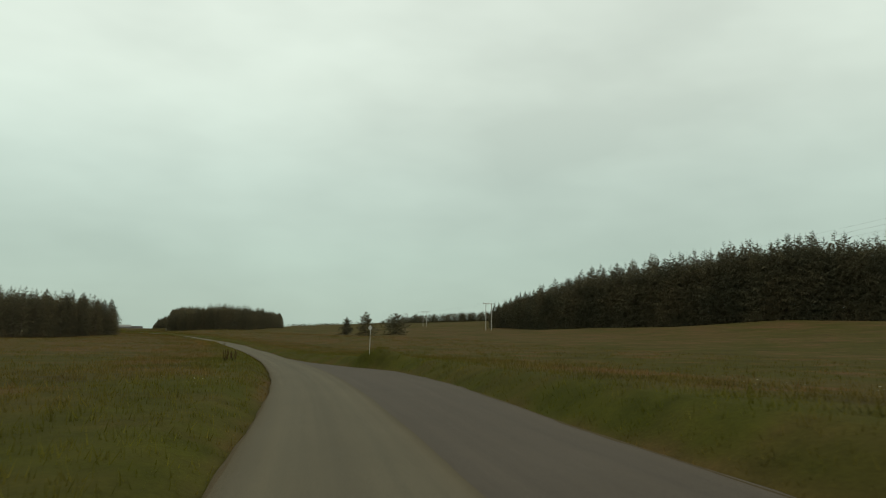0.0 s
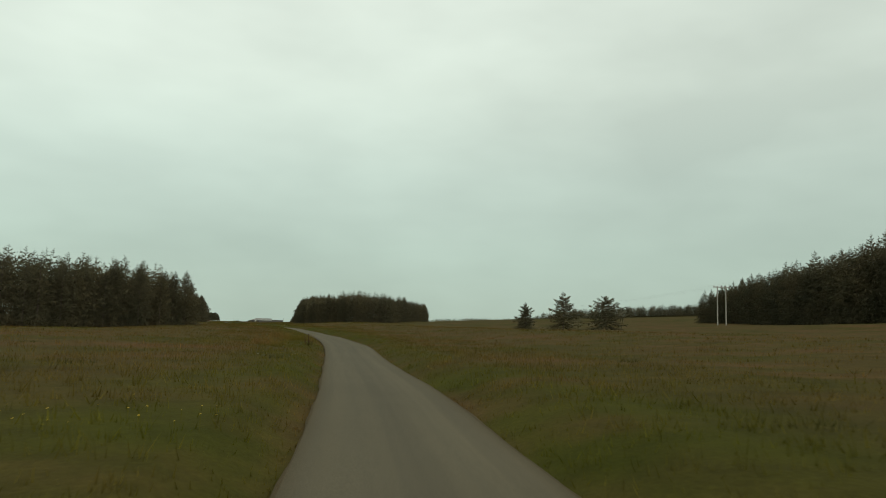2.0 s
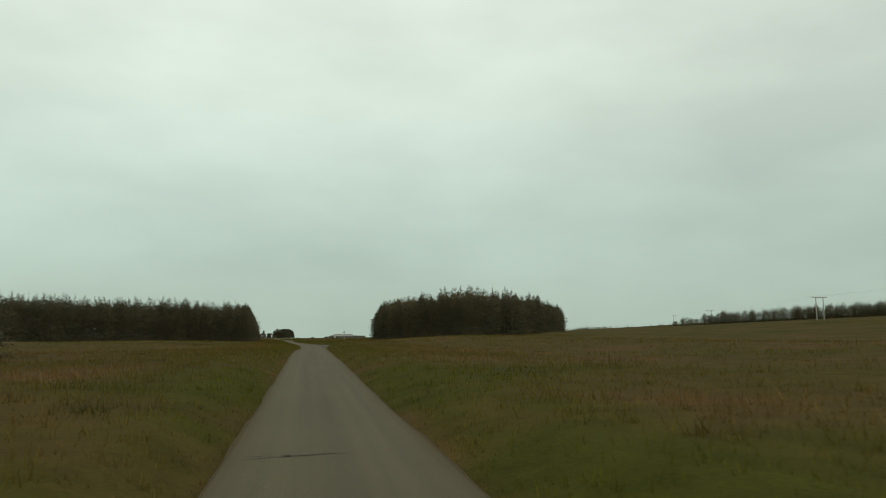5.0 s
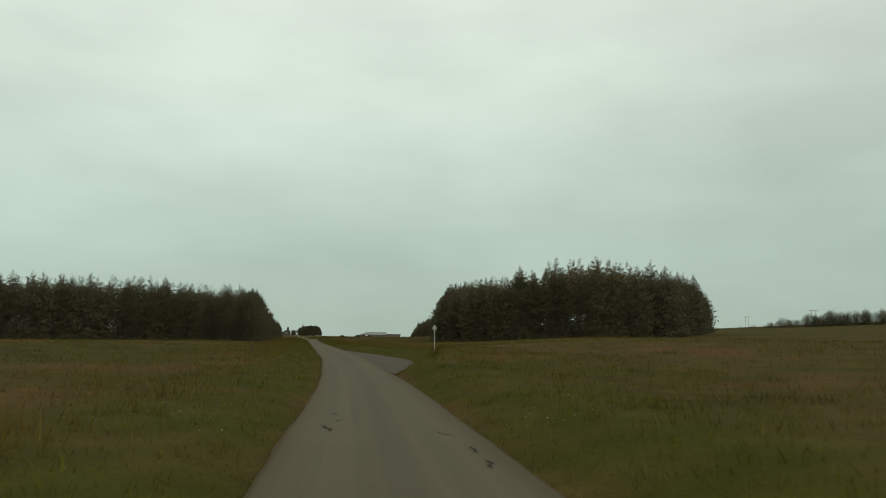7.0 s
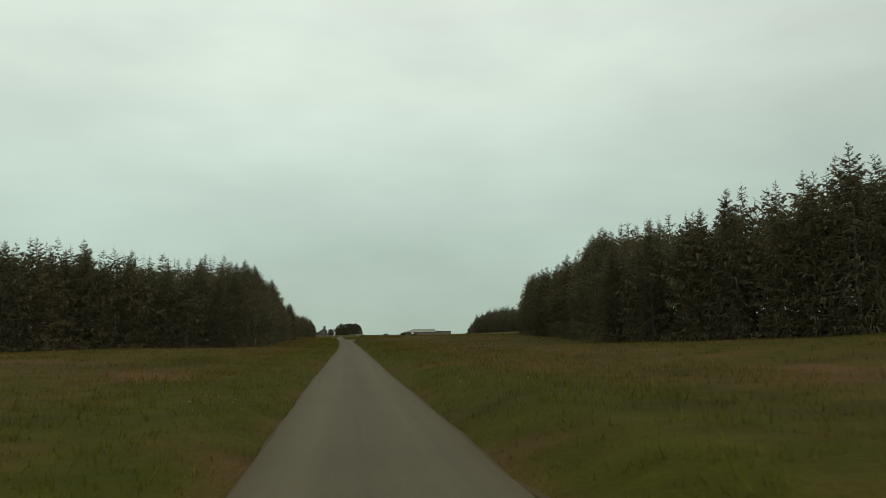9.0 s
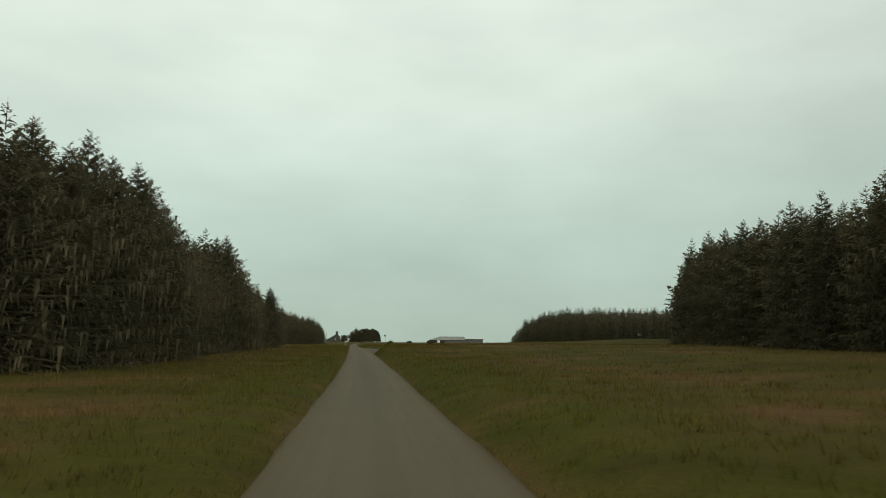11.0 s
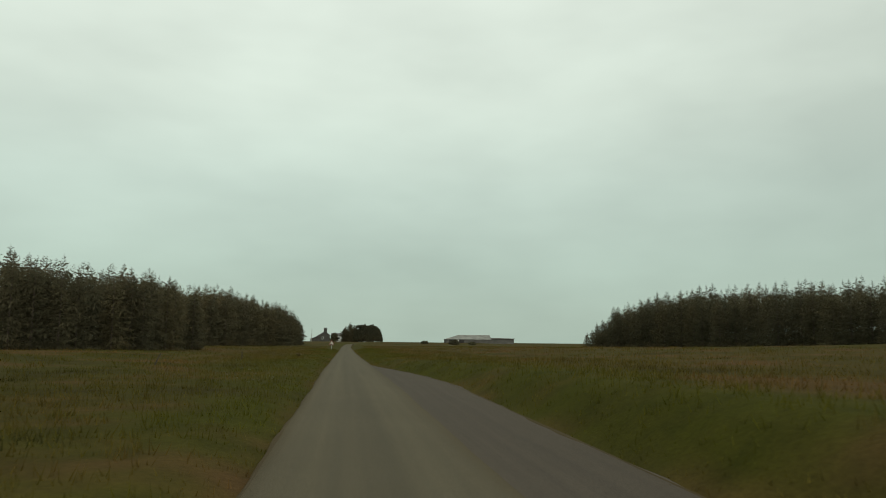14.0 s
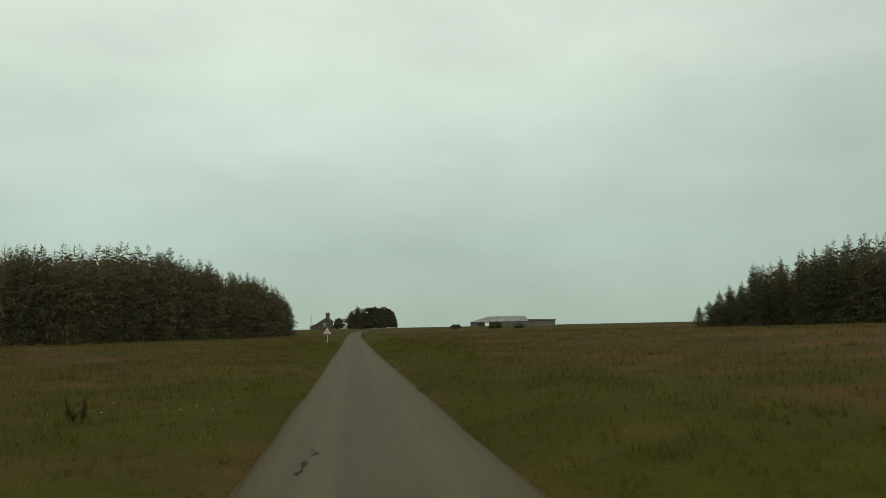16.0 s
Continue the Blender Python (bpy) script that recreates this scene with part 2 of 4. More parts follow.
PLATE_RED = plain("red_border", (0.13, 0.028, 0.018), 0.5, 0.4, 0.1)
BLACK = plain("black_symbol", (0.02, 0.02, 0.02), 0.6, 0.3, 0.1)
WIRE = plain("dark_wire", (0.05, 0.05, 0.05), 0.6, 0.3, 0.1)
GLASS_INSULATOR = plain("brown_porcelain", (0.07, 0.035, 0.02), 0.3, 0.5, 0.1)
STONE = plain("dark_rubble_stone", (0.055, 0.052, 0.045), 0.95, 0.2, 0.35, 1.2, bump=0.5)
SLATE = plain("grey_slate", (0.11, 0.11, 0.105), 0.7, 0.35, 0.25, 2.5, bump=0.3)
RENDERED = plain("white_render", (0.62, 0.62, 0.56), 0.9, 0.2, 0.1, 0.8)
ROOF_SHEET = plain("weathered_roof_sheeting", (0.17, 0.165, 0.145), 0.75, 0.35, 0.3, 0.5)
ROOF_DARK = plain("rusty_roof_sheeting", (0.10, 0.085, 0.07), 0.85, 0.25, 0.3, 0.6)
BARN_WALL = plain("grey_barn_boards", (0.085, 0.08, 0.07), 0.9, 0.2, 0.25, 0.8)
DOOR_SHADE = plain("painted_doorway_shade", (0.03, 0.028, 0.025), 0.9, 0.2, 0.2)
PANE = plain("dark_window_pane", (0.02, 0.024, 0.026), 0.08, 0.6, 0.1)
TIMBER = plain("old_fence_timber", (0.05, 0.043, 0.033), 0.95, 0.15, 0.3, 6.0, bump=0.4)

# ---------------------------------------------------------------- helpers


def put_mesh(name, bm, mat, parent=None, label=""):
    me = bpy.data.meshes.new(name)
    bm.to_mesh(me)
    bm.free()
    me.materials.append(mat)
    ob = new(name, me)
    if parent is not None:
        ob.parent = parent
    if label:
        ob["label"] = label
    return ob


def part(name, bm, mat, parent, label=""):
    return put_mesh(name, bm, mat, parent, label)


def np_mesh(name, verts, faces, mat, smooth=False):
    """A triangle mesh from arrays."""
    me = bpy.data.meshes.new(name)
    me.vertices.add(len(verts))
    me.vertices.foreach_set("co", np.ascontiguousarray(verts, np.float32).ravel())
    n = len(faces)
    me.loops.add(n * 3)
    me.loops.foreach_set("vertex_index", np.ascontiguousarray(faces, np.int32).ravel())
    me.polygons.add(n)
    me.polygons.foreach_set("loop_start", np.arange(0, n * 3, 3, dtype=np.int32))
    me.update(calc_edges=True)
    me.materials.append(mat)
    if smooth:
        me.shade_smooth()
    return me


def box(bm, x0, x1, y0, y1, z0, z1, bevel=0.0):
    m = Matrix.Translation(((x0 + x1) / 2, (y0 + y1) / 2, (z0 + z1) / 2)) @ Matrix.Diagonal((x1 - x0, y1 - y0, z1 - z0, 1))
    made = bmesh.ops.create_cube(bm, size=1.0, matrix=m)
    if bevel:
        edges = list({e for v in made["verts"] for e in v.link_edges})
        bmesh.ops.bevel(bm, geom=edges, offset=bevel, segments=2, affect="EDGES", profile=0.5)


def rod(bm, a, b, r0, r1=None, sides=8):
    a, b = Vector(a), Vector(b)
    m = Matrix.Translation((a + b) / 2) @ (b - a).to_track_quat("Z", "Y").to_matrix().to_4x4()
    bmesh.ops.create_cone(bm, cap_ends=True, segments=sides, radius1=r0, radius2=r1 if r1 is not None else r0, depth=(b - a).length, matrix=m)


def prism(bm, outline, z0, z1):
    """An upright prism over an outline of (x, y)."""
    low = [bm.verts.new((x, y, z0)) for x, y in outline]
    high = [bm.verts.new((x, y, z1)) for x, y in outline]
    n = len(outline)
    bm.faces.new(low[::-1])
    bm.faces.new(high)
    for i in range(n):
        bm.faces.new((low[i], low[(i + 1) % n], high[(i + 1) % n], high[i]))


def slab(bm, outline, y0, y1):
    """A prism along y over an outline of (x, z)."""
    a = [bm.verts.new((x, y0, z)) for x, z in outline]
    b = [bm.verts.new((x, y1, z)) for x, z in outline]
    n = len(outline)
    bm.faces.new(a)
    bm.faces.new(b[::-1])
    for i in range(n):
        bm.faces.new((a[i], b[i], b[(i + 1) % n], a[(i + 1) % n]))


# ---------------------------------------------------------------- lie of the land
# the road's line: y, x of the wheel path, height of the surface
ROAD_LINE = [(-300, -235.00, 2.200), (-120, -114.00, 1.400), (-60, -74.00, 0.900), (0.2, -45.18, 0.353), (16.1, -39.16, 0.134), (32.5, -33.69, -0.158), (49.3, -28.88, -0.473), (66.0, -24.76, -0.689), (82.5, -21.11, -0.759), (98.6, -17.58, -0.819), (114.2, -14.46, -0.788), (129.4, -11.83, -0.732), (143.9, -9.73, -0.584),
             (158.8, -8.21, -0.440), (189.7, -6.44, -0.092), (221.1, -4.84, -0.076), (236.7, -3.86, -0.124), (252.3, -2.92, -0.114),
             (267.9, -2.22, -0.040), (283.7, -1.79, 0.008), (299.5, -1.45, 0.010), (331, -0.87, -0.066), (362.2, -0.38, -0.137), (377.8, -0.19, -0.123), (393,
             -0.06, -0.067), (408, 0.01, 0.028), (422.8, 0.03, 0.145), (437.1, 0.02, 0.251), (451.3, -0.00, 0.317), (464.9, -0.02, 0.329), (478.2, -0.03, 0.296),
             (491.1, -0.03, 0.241), (560, 0.00, 0.246), (620, 0.30, 0.500), (660, 2.00, 0.900), (690, 9.00, 1.100), (720, 26.00, 1.200), (800, 78.00, 1.200)]
_ry, _rx, _rz = (np.array(c, float) for c in zip(*ROAD_LINE))


def _spline(y, ys, vs):
    """A smooth line through points (cubic Hermite, limited slopes)."""
    y = np.clip(np.asarray(y, float), ys[0], ys[-1])
    d = np.gradient(vs, ys)
    i = np.clip(np.searchsorted(ys, y) - 1, 0, len(ys) - 2)
    h = ys[i + 1] - ys[i]
    t = (y - ys[i]) / h
    return (vs[i] * (1 + 2 * t) * (1 - t) ** 2 + vs[i + 1] * t * t * (3 - 2 * t) + h * (d[i] * t * (1 - t) ** 2 - d[i + 1] * t * t * (1 - t)))


def road_x(y):
    return _spline(y, _ry, _rx)


def road_z(y):
    return _spline(y, _ry, _rz)


# the tarmac's edges, from the wheel path: y, left
LEFT = np.array([(-300, -0.9), (-30, -0.9), (20, -0.98), (48, -0.98), (56, -0.82), (74, -0.52), (82, -0.46), (90, -0.56), (98, -0.68), (106, -0.75), (125, -0.78), (137, -0.88), (151, -1.13), (162, -1.0),
                 (185, -0.88), (230, -0.77), (246, -0.62), (262, -0.75), (285, -1.0), (386, -1.04), (445, -0.88), (500, -0.94), (540, -0.85), (800, -0.8)])
RIGHT = np.array([(-300, 1.7), (-30, 1.7), (40, 1.75), (56, 1.9), (74, 2.12), (82, 2.28), (90, 2.16), (98, 2.08), (106, 2.16), (118, 2.45), (128, 2.22), (137, 2.02), (144, 1.86), (152, 1.46),
                  (160, 1.50), (172, 1.40), (185, 1.5), (229, 2.1), (242, 2.2), (262, 1.9), (290, 1.6), (386, 1.65), (490, 1.58), (540, 1.4), (800, 1.3)])


def left_edge(y):
    return _spline(y, LEFT[:, 0], LEFT[:, 1])


def lane_right(y):
    """The lane's right edge without the passing places."""
    return _spline(y, RIGHT[:, 0], RIGHT[:, 1])


def right_edge(y):
    """The tarmac's right edge, from the wheel path: it swells into three passing places."""
    y = np.asarray(y, float)
    bay = np.interp(y, (-30, -18, 10, 22, 33, 37, 40, 43, 46, 49, 53, 57, 62), (0, 2.9, 3.0, 3.6, 3.6, 2.9, 2.2, 1.75, 1.4, 0.8, 0.4, 0.2, 0))
    bay = np.maximum(bay, np.interp(y, (250.5, 253.5, 256, 259, 268, 280, 291), (0, 0.7, 1.8, 2.5, 2.6, 1.5, 0)))
    bay = np.maximum(bay, np.interp(y, (422.0, 428.0, 431.5, 435.0, 439, 462, 470, 481), (0, 0.25, 0.85, 1.15, 1.6, 1.85, 1.3, 0)))
    return lane_right(y) + bay


# heights of the fields away from the road: x, y, z
FIELD_SPOTS = np.array([
    (-40, 178, -1.0), (-22, 190, -0.35), (-80, 160, -1.1), (-60, 60, -0.5), (-60, 110, -0.9), (-30, 140, -0.6), (-38, 354, -0.1), (-12, 375, 0.1), (-16, 415, 0.3), (-12, 452, 0.8),
    (-24, 520, 0.6), (-25, 568, 0.5), (-9, 624, 0.6), (-60, 560, 0.8), (136, 250, 4.2), (119, 188, 3.7), (118, 150, 4.7), (126, 110, 6.5), (94, 203, 3.0), (112, 296, 5.2), (146, 340, 4.2), (34, 170, 0.6),
    (46, 176, 1.2), (39, 194, 0.65), (17, 328, 0.8), (38, 311, 1.7), (66, 333, 2.8), (27, 366, 0.7), (13, 424, 1.05), (22, 432, 1.1), (32, 420, 1.1), (60, 470, 2.3), (64, 550, 1.0), (58, 605, 0.4),
    (9, 731, 1.4), (45, 742, 1.3), (73, 737, 1.1), (-9, 751, 1.5)])


SIGN_FEET = ((-26.98, 38.7), (2.4, 259.15), (3.44, 434.8))


def land(x, y):
    """The height of the fields."""
    x, y = np.asarray(x, float), np.asarray(y, float)
    off = x - road_x(y)
    rz = road_z(y)
    num, den = np.zeros_like(off), np.zeros_like(off)
    for sx, sy, sz in FIELD_SPOTS:
        w = 1.0 / ((x - sx) ** 2 + (0.6 * (y - sy)) ** 2 + 60.0) ** 1.5
        num, den = num + w * sz, den + w
    near = num / den
    # far off: gently rising to the east, level to the north and west
    far = np.clip((x - 40) * 0.054, 0, 20) * np.clip((820 - y) / 220, 0.06, 1) + np.clip((-x - 150) * 0.006, 0, 3)
    k = np.clip((den * 2.2e4) ** 0.7, 0, 1)
    wide = near * k + far * (1 - k)
    t = np.clip((np.abs(off) - 4.0) / 22.0, 0, 1)
    t = t * t * (3 - 2 * t)
    rise = np.clip((off - right_edge(y) - 0.1) / np.interp(y, (45, 60, 235, 248, 288, 300, 400, 412, 480, 490), (1.6, 1.9, 1.9, 1.0, 1.6, 1.9, 1.9, 1.0, 1.8, 1.9)), 0, 1)
    high = np.interp(y, (38, 66, 120, 235, 250, 265, 290, 320, 398, 412, 442, 480, 500), (0.50, 0.30, 0.22, 0.24, 0.50, 0.44, 0.28, 0.24, 0.30, 0.66, 0.66, 0.30, 0.22))
    z = (rz + high * rise * rise * (3 - 2 * rise)) * (1 - t) + wide * t
    edge_r, edge_l = right_edge(y) + 0.18, left_edge(y) - 0.15
    out = np.maximum(off - edge_r, edge_l - off)
    bank = np.clip(out / 1.1, 0, 1)
    bank = bank * bank * (3 - 2 * bank)
    z = z + np.where(out > 0, np.where(off < 0, np.interp(y, (0, 25, 170, 260), (0.14, 0.27, 0.27, 0.14)) * np.clip(out / 0.75, 0, 1) ** 1.5, 0.10 * bank), 0.0) - np.where(out <= 0.0, 0.07, 0.07 * (1 - np.clip(out / 0.25, 0, 1)))
    for (fx, fy), mound in zip(SIGN_FEET, (0.72, 0.50, 0.44)):
        z = z + mound * np.exp(-((x - fx - 0.3) / 0.9) ** 2 - ((y - fy) / 2.6) ** 2) * np.clip((off - right_edge(y) - 0.1) / 0.45, 0, 1)
    lumps = 0.015 * np.sin(x * 0.9 + 1.3 * np.sin(y * 0.33)) * np.sin(y * 0.71 + x * 0.21) + 0.05 * np.sin(x * 0.21 + 2) * np.sin(y * 0.17 + 1)
    return z + np.clip(out / 3.0, 0, 1) * lumps


def at_land(x, y):
    return float(land(np.array([x]), np.array([y]))[0])


def build_ground():
    side = np.array([0.0, 0.2, 0.45, 0.8, 1.3, 2, 3, 4.2, 6, 8, 10.5, 13.5, 17, 22, 28, 36, 46, 60, 78, 100, 130, 170, 220, 300, 420, 600, 900, 1400, 2200])
    ys = np.concatenate([np.array([-1500, -900, -500, -300, -200, -120, -70, -40]), np.arange(-24, 640, 1.6), np.arange(640, 830, 5), np.array([850, 900, 960, 1050, 1200, 1400, 1700, 2200, 3000])])
    ys = np.unique(np.concatenate([ys, np.arange(246, 263, 0.4), np.arange(417, 440, 0.4)]).round(2))
    rows = []
    for y in ys:
        c = float(road_x(np.array([y]))[0])
        r = float(right_edge(y)) + 0.18
        d = np.concatenate([(float(left_edge(y)) - 0.15 - side)[::-1], [-0.4, 0.4, 1.2], [r - 0.3], r + side])
        rows.append(np.stack([c + d, np.full(len(d), y)], 1))
    g = np.array(rows)
    z = land(g[..., 0].ravel(), g[..., 1].ravel())
    v = np.concatenate([g.reshape(-1, 2), z[:, None]], 1)
    n, m = g.shape[:2]
    i = (np.arange(n - 1)[:, None] * m + np.arange(m - 1)).ravel()
    f = np.concatenate([np.stack([i, i + 1, i + m + 1], 1), np.stack([i, i + m + 1, i + m], 1)])
    me = np_mesh("ground", v, f, FIELD, True)
    off = v[:, 0] - road_x(v[:, 1])
    away = np.maximum(np.maximum(off - right_edge(v[:, 1]), left_edge(v[:, 1]) - off), 0) / 20.0
    uv = me.uv_layers.new(name="UVMap")
    uv.data.foreach_set("uv", np.stack([np.minimum(away, 50), v[:, 1] / 20.0], 1)[f.ravel()].astype(np.float32).ravel())
    ob = new("ground", me)
    tagged(ob, "rough olive and brown grassland, flat and treeless", "field", kind="structure")


def strip(name, ys, lefts, rights, lift, mat, across=9):
    """A sheet along the road between two offsets, with the offset across and the distance along as its UV."""
    bm = bmesh.new()
    uv = bm.loops.layers.uv.new("UVMap")
    rows = []
    for y, a, b in zip(ys, lefts, rights):
        c, z = float(road_x(np.array([y]))[0]), float(road_z(np.array([y]))[0])
        rows.append([(bm.verts.new((c + a + (b - a) * k / across, y, z + lift + 0.03 * math.sin(math.pi * k / across))), k / across) for k in range(across + 1)])
    for r0, r1, y in zip(rows, rows[1:], ys):
        for k in range(across):
            f = bm.faces.new((r0[k][0], r0[k + 1][0], r1[k + 1][0], r1[k][0]))
            f.smooth = True
            for loop, u in zip(f.loops, (r0[k][1], r0[k + 1][1], r1[k + 1][1], r1[k][1])):
                loop[uv].uv = (u, y)
    return put_mesh(name, bm, mat)


def wobble(y, seed, amount=0.010):
    return amount * (math.sin(y * 0.9 + seed) + 0.5 * math.sin(y * 2.9 + 2.1 * seed) + 1.2 * math.sin(y * 0.23 + seed * 3))


build_ground()
ys = list(np.arange(-30, 700, 0.8)) + list(np.arange(702, 800, 4.0))
ys = [-300, -200, -120, -80, -60, -45, -36] + ys
tagged(strip("road", ys, [float(left_edge(y)) + wobble(y, 1) for y in ys], [float(lane_right(y)) + wobble(y, 5) for y in ys], 0.0, ROAD, 12),
       "narrow worn grey single-track tarmac road", "road", kind="structure")
for k, (y0, y1) in enumerate(((-29.5, 61.5), (250.7, 290.5), (422.3, 480.5))):
    ys = list(np.arange(y0, y1, 0.7))
    tagged(strip("passing_place", ys, [float(lane_right(y)) - 0.12 + wobble(y, 5) for y in ys], [float(right_edge(y)) + 0.02 + wobble(y, 9, 0.05) for y in ys], -0.008, BAY, 6),
           "dark patched tarmac passing place beside the road", "passing place", kind="structure")


ys = list(np.arange(-30, 640, 0.5))
for left in (True, False):
    if left:
        a, b = [float(left_edge(y)) - 0.05 + wobble(y, 3, 0.02) for y in ys], [float(left_edge(y)) + 0.04 for y in ys]
    else:
        a, b = [float(right_edge(y)) - 0.06 for y in ys], [float(right_edge(y)) + 0.05 + wobble(y, 7, 0.02) for y in ys]
    tagged(strip("road_edge", ys, a, b, -0.024, GRIT, 2), "brown grit and dead grass along the tarmac's edge", "road edge", kind="structure")

# ---------------------------------------------------------------- trees


def spruce_arrays(rng, height, radius, branches, twigs, bare=0.02, belly=0.52, sparse=1.0, inner=True, wide=1.0, inside=300, fan=0.5, longest=2.0):
    """Needle sprays of a spruce: whorls of boughs, each a spine with drooping side sprays, round
    drooping inner sprays next to the trunk. Returns triangles."""
    tri = []
    golden = 2.399963
    up = np.array([0, 0, 1.0])
    if inner:
        for k in range(inside):
            u = bare + (0.84 - bare) * ((k + rng.random()) / inside) ** 1.3
            q = radius * (0.05 + 0.95 * min(1.0, (1 - u) / belly)) * rng.uniform(0.18, 0.62)
            a = k * golden
            a1 = a + rng.uniform(-0.7, 0.7)
            out, sidev = np.array([math.cos(a), math.sin(a), 0.0]), np.array([-math.sin(a1), math.cos(a1), 0.0])
            c = out * q + up * height * u
            for j in range(5):                                   # a drooping sprig of five narrow sprays
                w, d = fan * rng.uniform(0.07, 0.15), fan * rng.uniform(0.6, 1.5)
                e = (j - 2) * 0.38 + rng.uniform(-0.2, 0.2)
                o = c + sidev * fan * 0.25 * (j - 2) + up * rng.uniform(-0.2, 0.2)
                tri.append((o - sidev * w, o + sidev * w + up * w * rng.uniform(-1, 1), o + sidev * d * math.sin(e) - up * d * math.cos(e) * rng.uniform(0.3, 1.0) + out * d * rng.uniform(-0.1, 0.4)))
    whorl = height * 0.030
    for i in range(branches):
        u = (i + rng.random()) / branches                    # 0 low, 1 top
        z = height * (bare + (0.985 - bare) * u ** 0.95)
        if u > 0.70 and i % 3:
            z = round(z / whorl) * whorl + rng.uniform(-0.05, 0.05)      # clear whorls near the tip
        s = max(1 - z / height, 0.012)
        length = radius * (0.045 + 0.955 * min(1.0, s / belly)) * rng.uniform(0.6, 1.15) * sparse ** rng.uniform(0, 1)
        a = i * golden + rng.uniform(-0.5, 0.5)
        rise = math.radians(np.interp(u, (0, 0.4, 0.8, 1.0), (-18, -6, 14, 40)) + rng.uniform(-9, 9))
        out = np.array([math.cos(a), math.sin(a), 0.0])
        sidev = np.array([-math.sin(a), math.cos(a), 0.0])
        p0 = up * z
        pts = []
        for t in (0.0, 0.35, 0.7, 1.0):
            pts.append(p0 + out * length * t * math.cos(rise) + up * length * (t * math.sin(rise) - 0.16 * t * (1 - t) + 0.14 * t * t))
        pts = np.array(pts)

        def along(t):
            k = min(int(t * 3), 2)
            return pts[k] + (pts[k + 1] - pts[k]) * (t * 3 - k)
        w = 0.010 + 0.016 * length
        tri.append((pts[0] - sidev * w, pts[0] + sidev * w, pts[3]))
        tri.append((pts[0] - up * w, pts[0] + up * w, pts[3]))
        few = twigs if u < 0.88 else max(twigs // 2, 5)
        for j in range(few):
            t = 0.10 + 0.88 * (j + rng.random() * 0.8) / few
            sgn = 1 if j % 2 else -1
            tl = min(length * (0.36 * (1 - t) + 0.13) * rng.uniform(0.6, 1.3) + 0.04, longest * rng.uniform(0.6, 1.0))
            b = along(min(t, 0.999))
            tip = b + sidev * sgn * tl * rng.uniform(0.5, 0.9) + out * tl * rng.uniform(0.35, 0.8) - up * tl * rng.uniform(-0.1, 0.7)
            wid = (0.016 + 0.115 * tl) * wide
            tri.append((b - out * wid * 0.8 - up * wid * 0.5, b + out * wid * 0.8 + up * wid * 0.4, tip))
        if length > 0.5:
            for j in range(3):
                b = along(rng.uniform(0.3, 0.95))
                tri.append((b - out * 0.08 * wide - sidev * 0.03, b + out * 0.09 * wide + sidev * 0.04, b - up * length * rng.uniform(0.12, 0.26) + sidev * rng.uniform(-0.14, 0.14)))
    # leader
    for k in range(3):
        a = k * 2.09
        d = np.array([math.cos(a), math.sin(a), 0]) * 0.026
        tri.append((up * height * 0.88 - d, up * height * 0.88 + d, up * height * 1.02))
    v = np.array(tri).reshape(-1, 3)
    return v, np.arange(len(v)).reshape(-1, 3)


def trunk_mesh(height, r):
    bm = bmesh.new()
    zs = [-0.3, 0.0, 0.4, height * 0.35, height * 0.7, height * 0.97]
    rs = [r * 1.5, r * 1.25, r, r * 0.72, r * 0.36, r * 0.05]
    rings = []
    for z, q in zip(zs, rs):
        rings.append([bm.verts.new((q * math.cos(k * math.tau / 7) + 0.02 * math.sin(z), q * math.sin(k * math.tau / 7), z)) for k in range(7)])
    for a, b in zip(rings, rings[1:]):
        for k in range(7):
            bm.faces.new((a[k], a[(k + 1) % 7], b[(k + 1) % 7], b[k])).smooth = True
    bm.faces.new(rings[-1])
    me = bpy.data.meshes.new("trunk")
    bm.to_mesh(me)
    bm.free()
    me.materials.append(BARK)
    return me


rng = random.Random(7)
EDGE_KINDS = []       # unit-height patterns for the trees of the wood's edge: 10 m tall
for k in range(7):
    v, f = spruce_arrays(rng, 10.0, rng.uniform(2.2, 2.7), 205, 12, wide=1.05, longest=0.6, inside=220, fan=0.46)
    EDGE_KINDS.append((np_mesh("crown", v, f, NEEDLES), trunk_mesh(10.0, 0.13)))
NEAR_KINDS = []       # finer twigs, for the trees closest to the road
for k in range(4):
    v, f = spruce_arrays(rng, 10.0, rng.uniform(2.6, 3.1), 310, 21, wide=0.62, longest=0.38, inside=480, fan=0.24)
    NEAR_KINDS.append((np_mesh("crown", v, f, NEEDLES), trunk_mesh(10.0, 0.13)))
FAR_PATTERNS = [spruce_arrays(rng, 10.0, rng.uniform(2.2, 2.7), 125, 8, wide=1.3, longest=0.9, inside=105, fan=0.7) for k in range(5)]
FAR_KINDS = [(np_mesh("crown", v, f, NEEDLES), trunk_mesh(10.0, 0.13)) for v, f in FAR_PATTERNS]
INNER_KINDS = [spruce_arrays(rng, 10.0, rng.uniform(2.1, 2.5), 85, 4, bare=0.03, wide=1.4, longest=1.0, inside=95, fan=0.85) for k in range(4)]
TOP_KINDS = [spruce_arrays(rng, 10.0, rng.uniform(2.1, 2.5), 46, 4, bare=0.42, wide=1.4, longest=1.0, inside=24, fan=0.8) for k in range(4)]


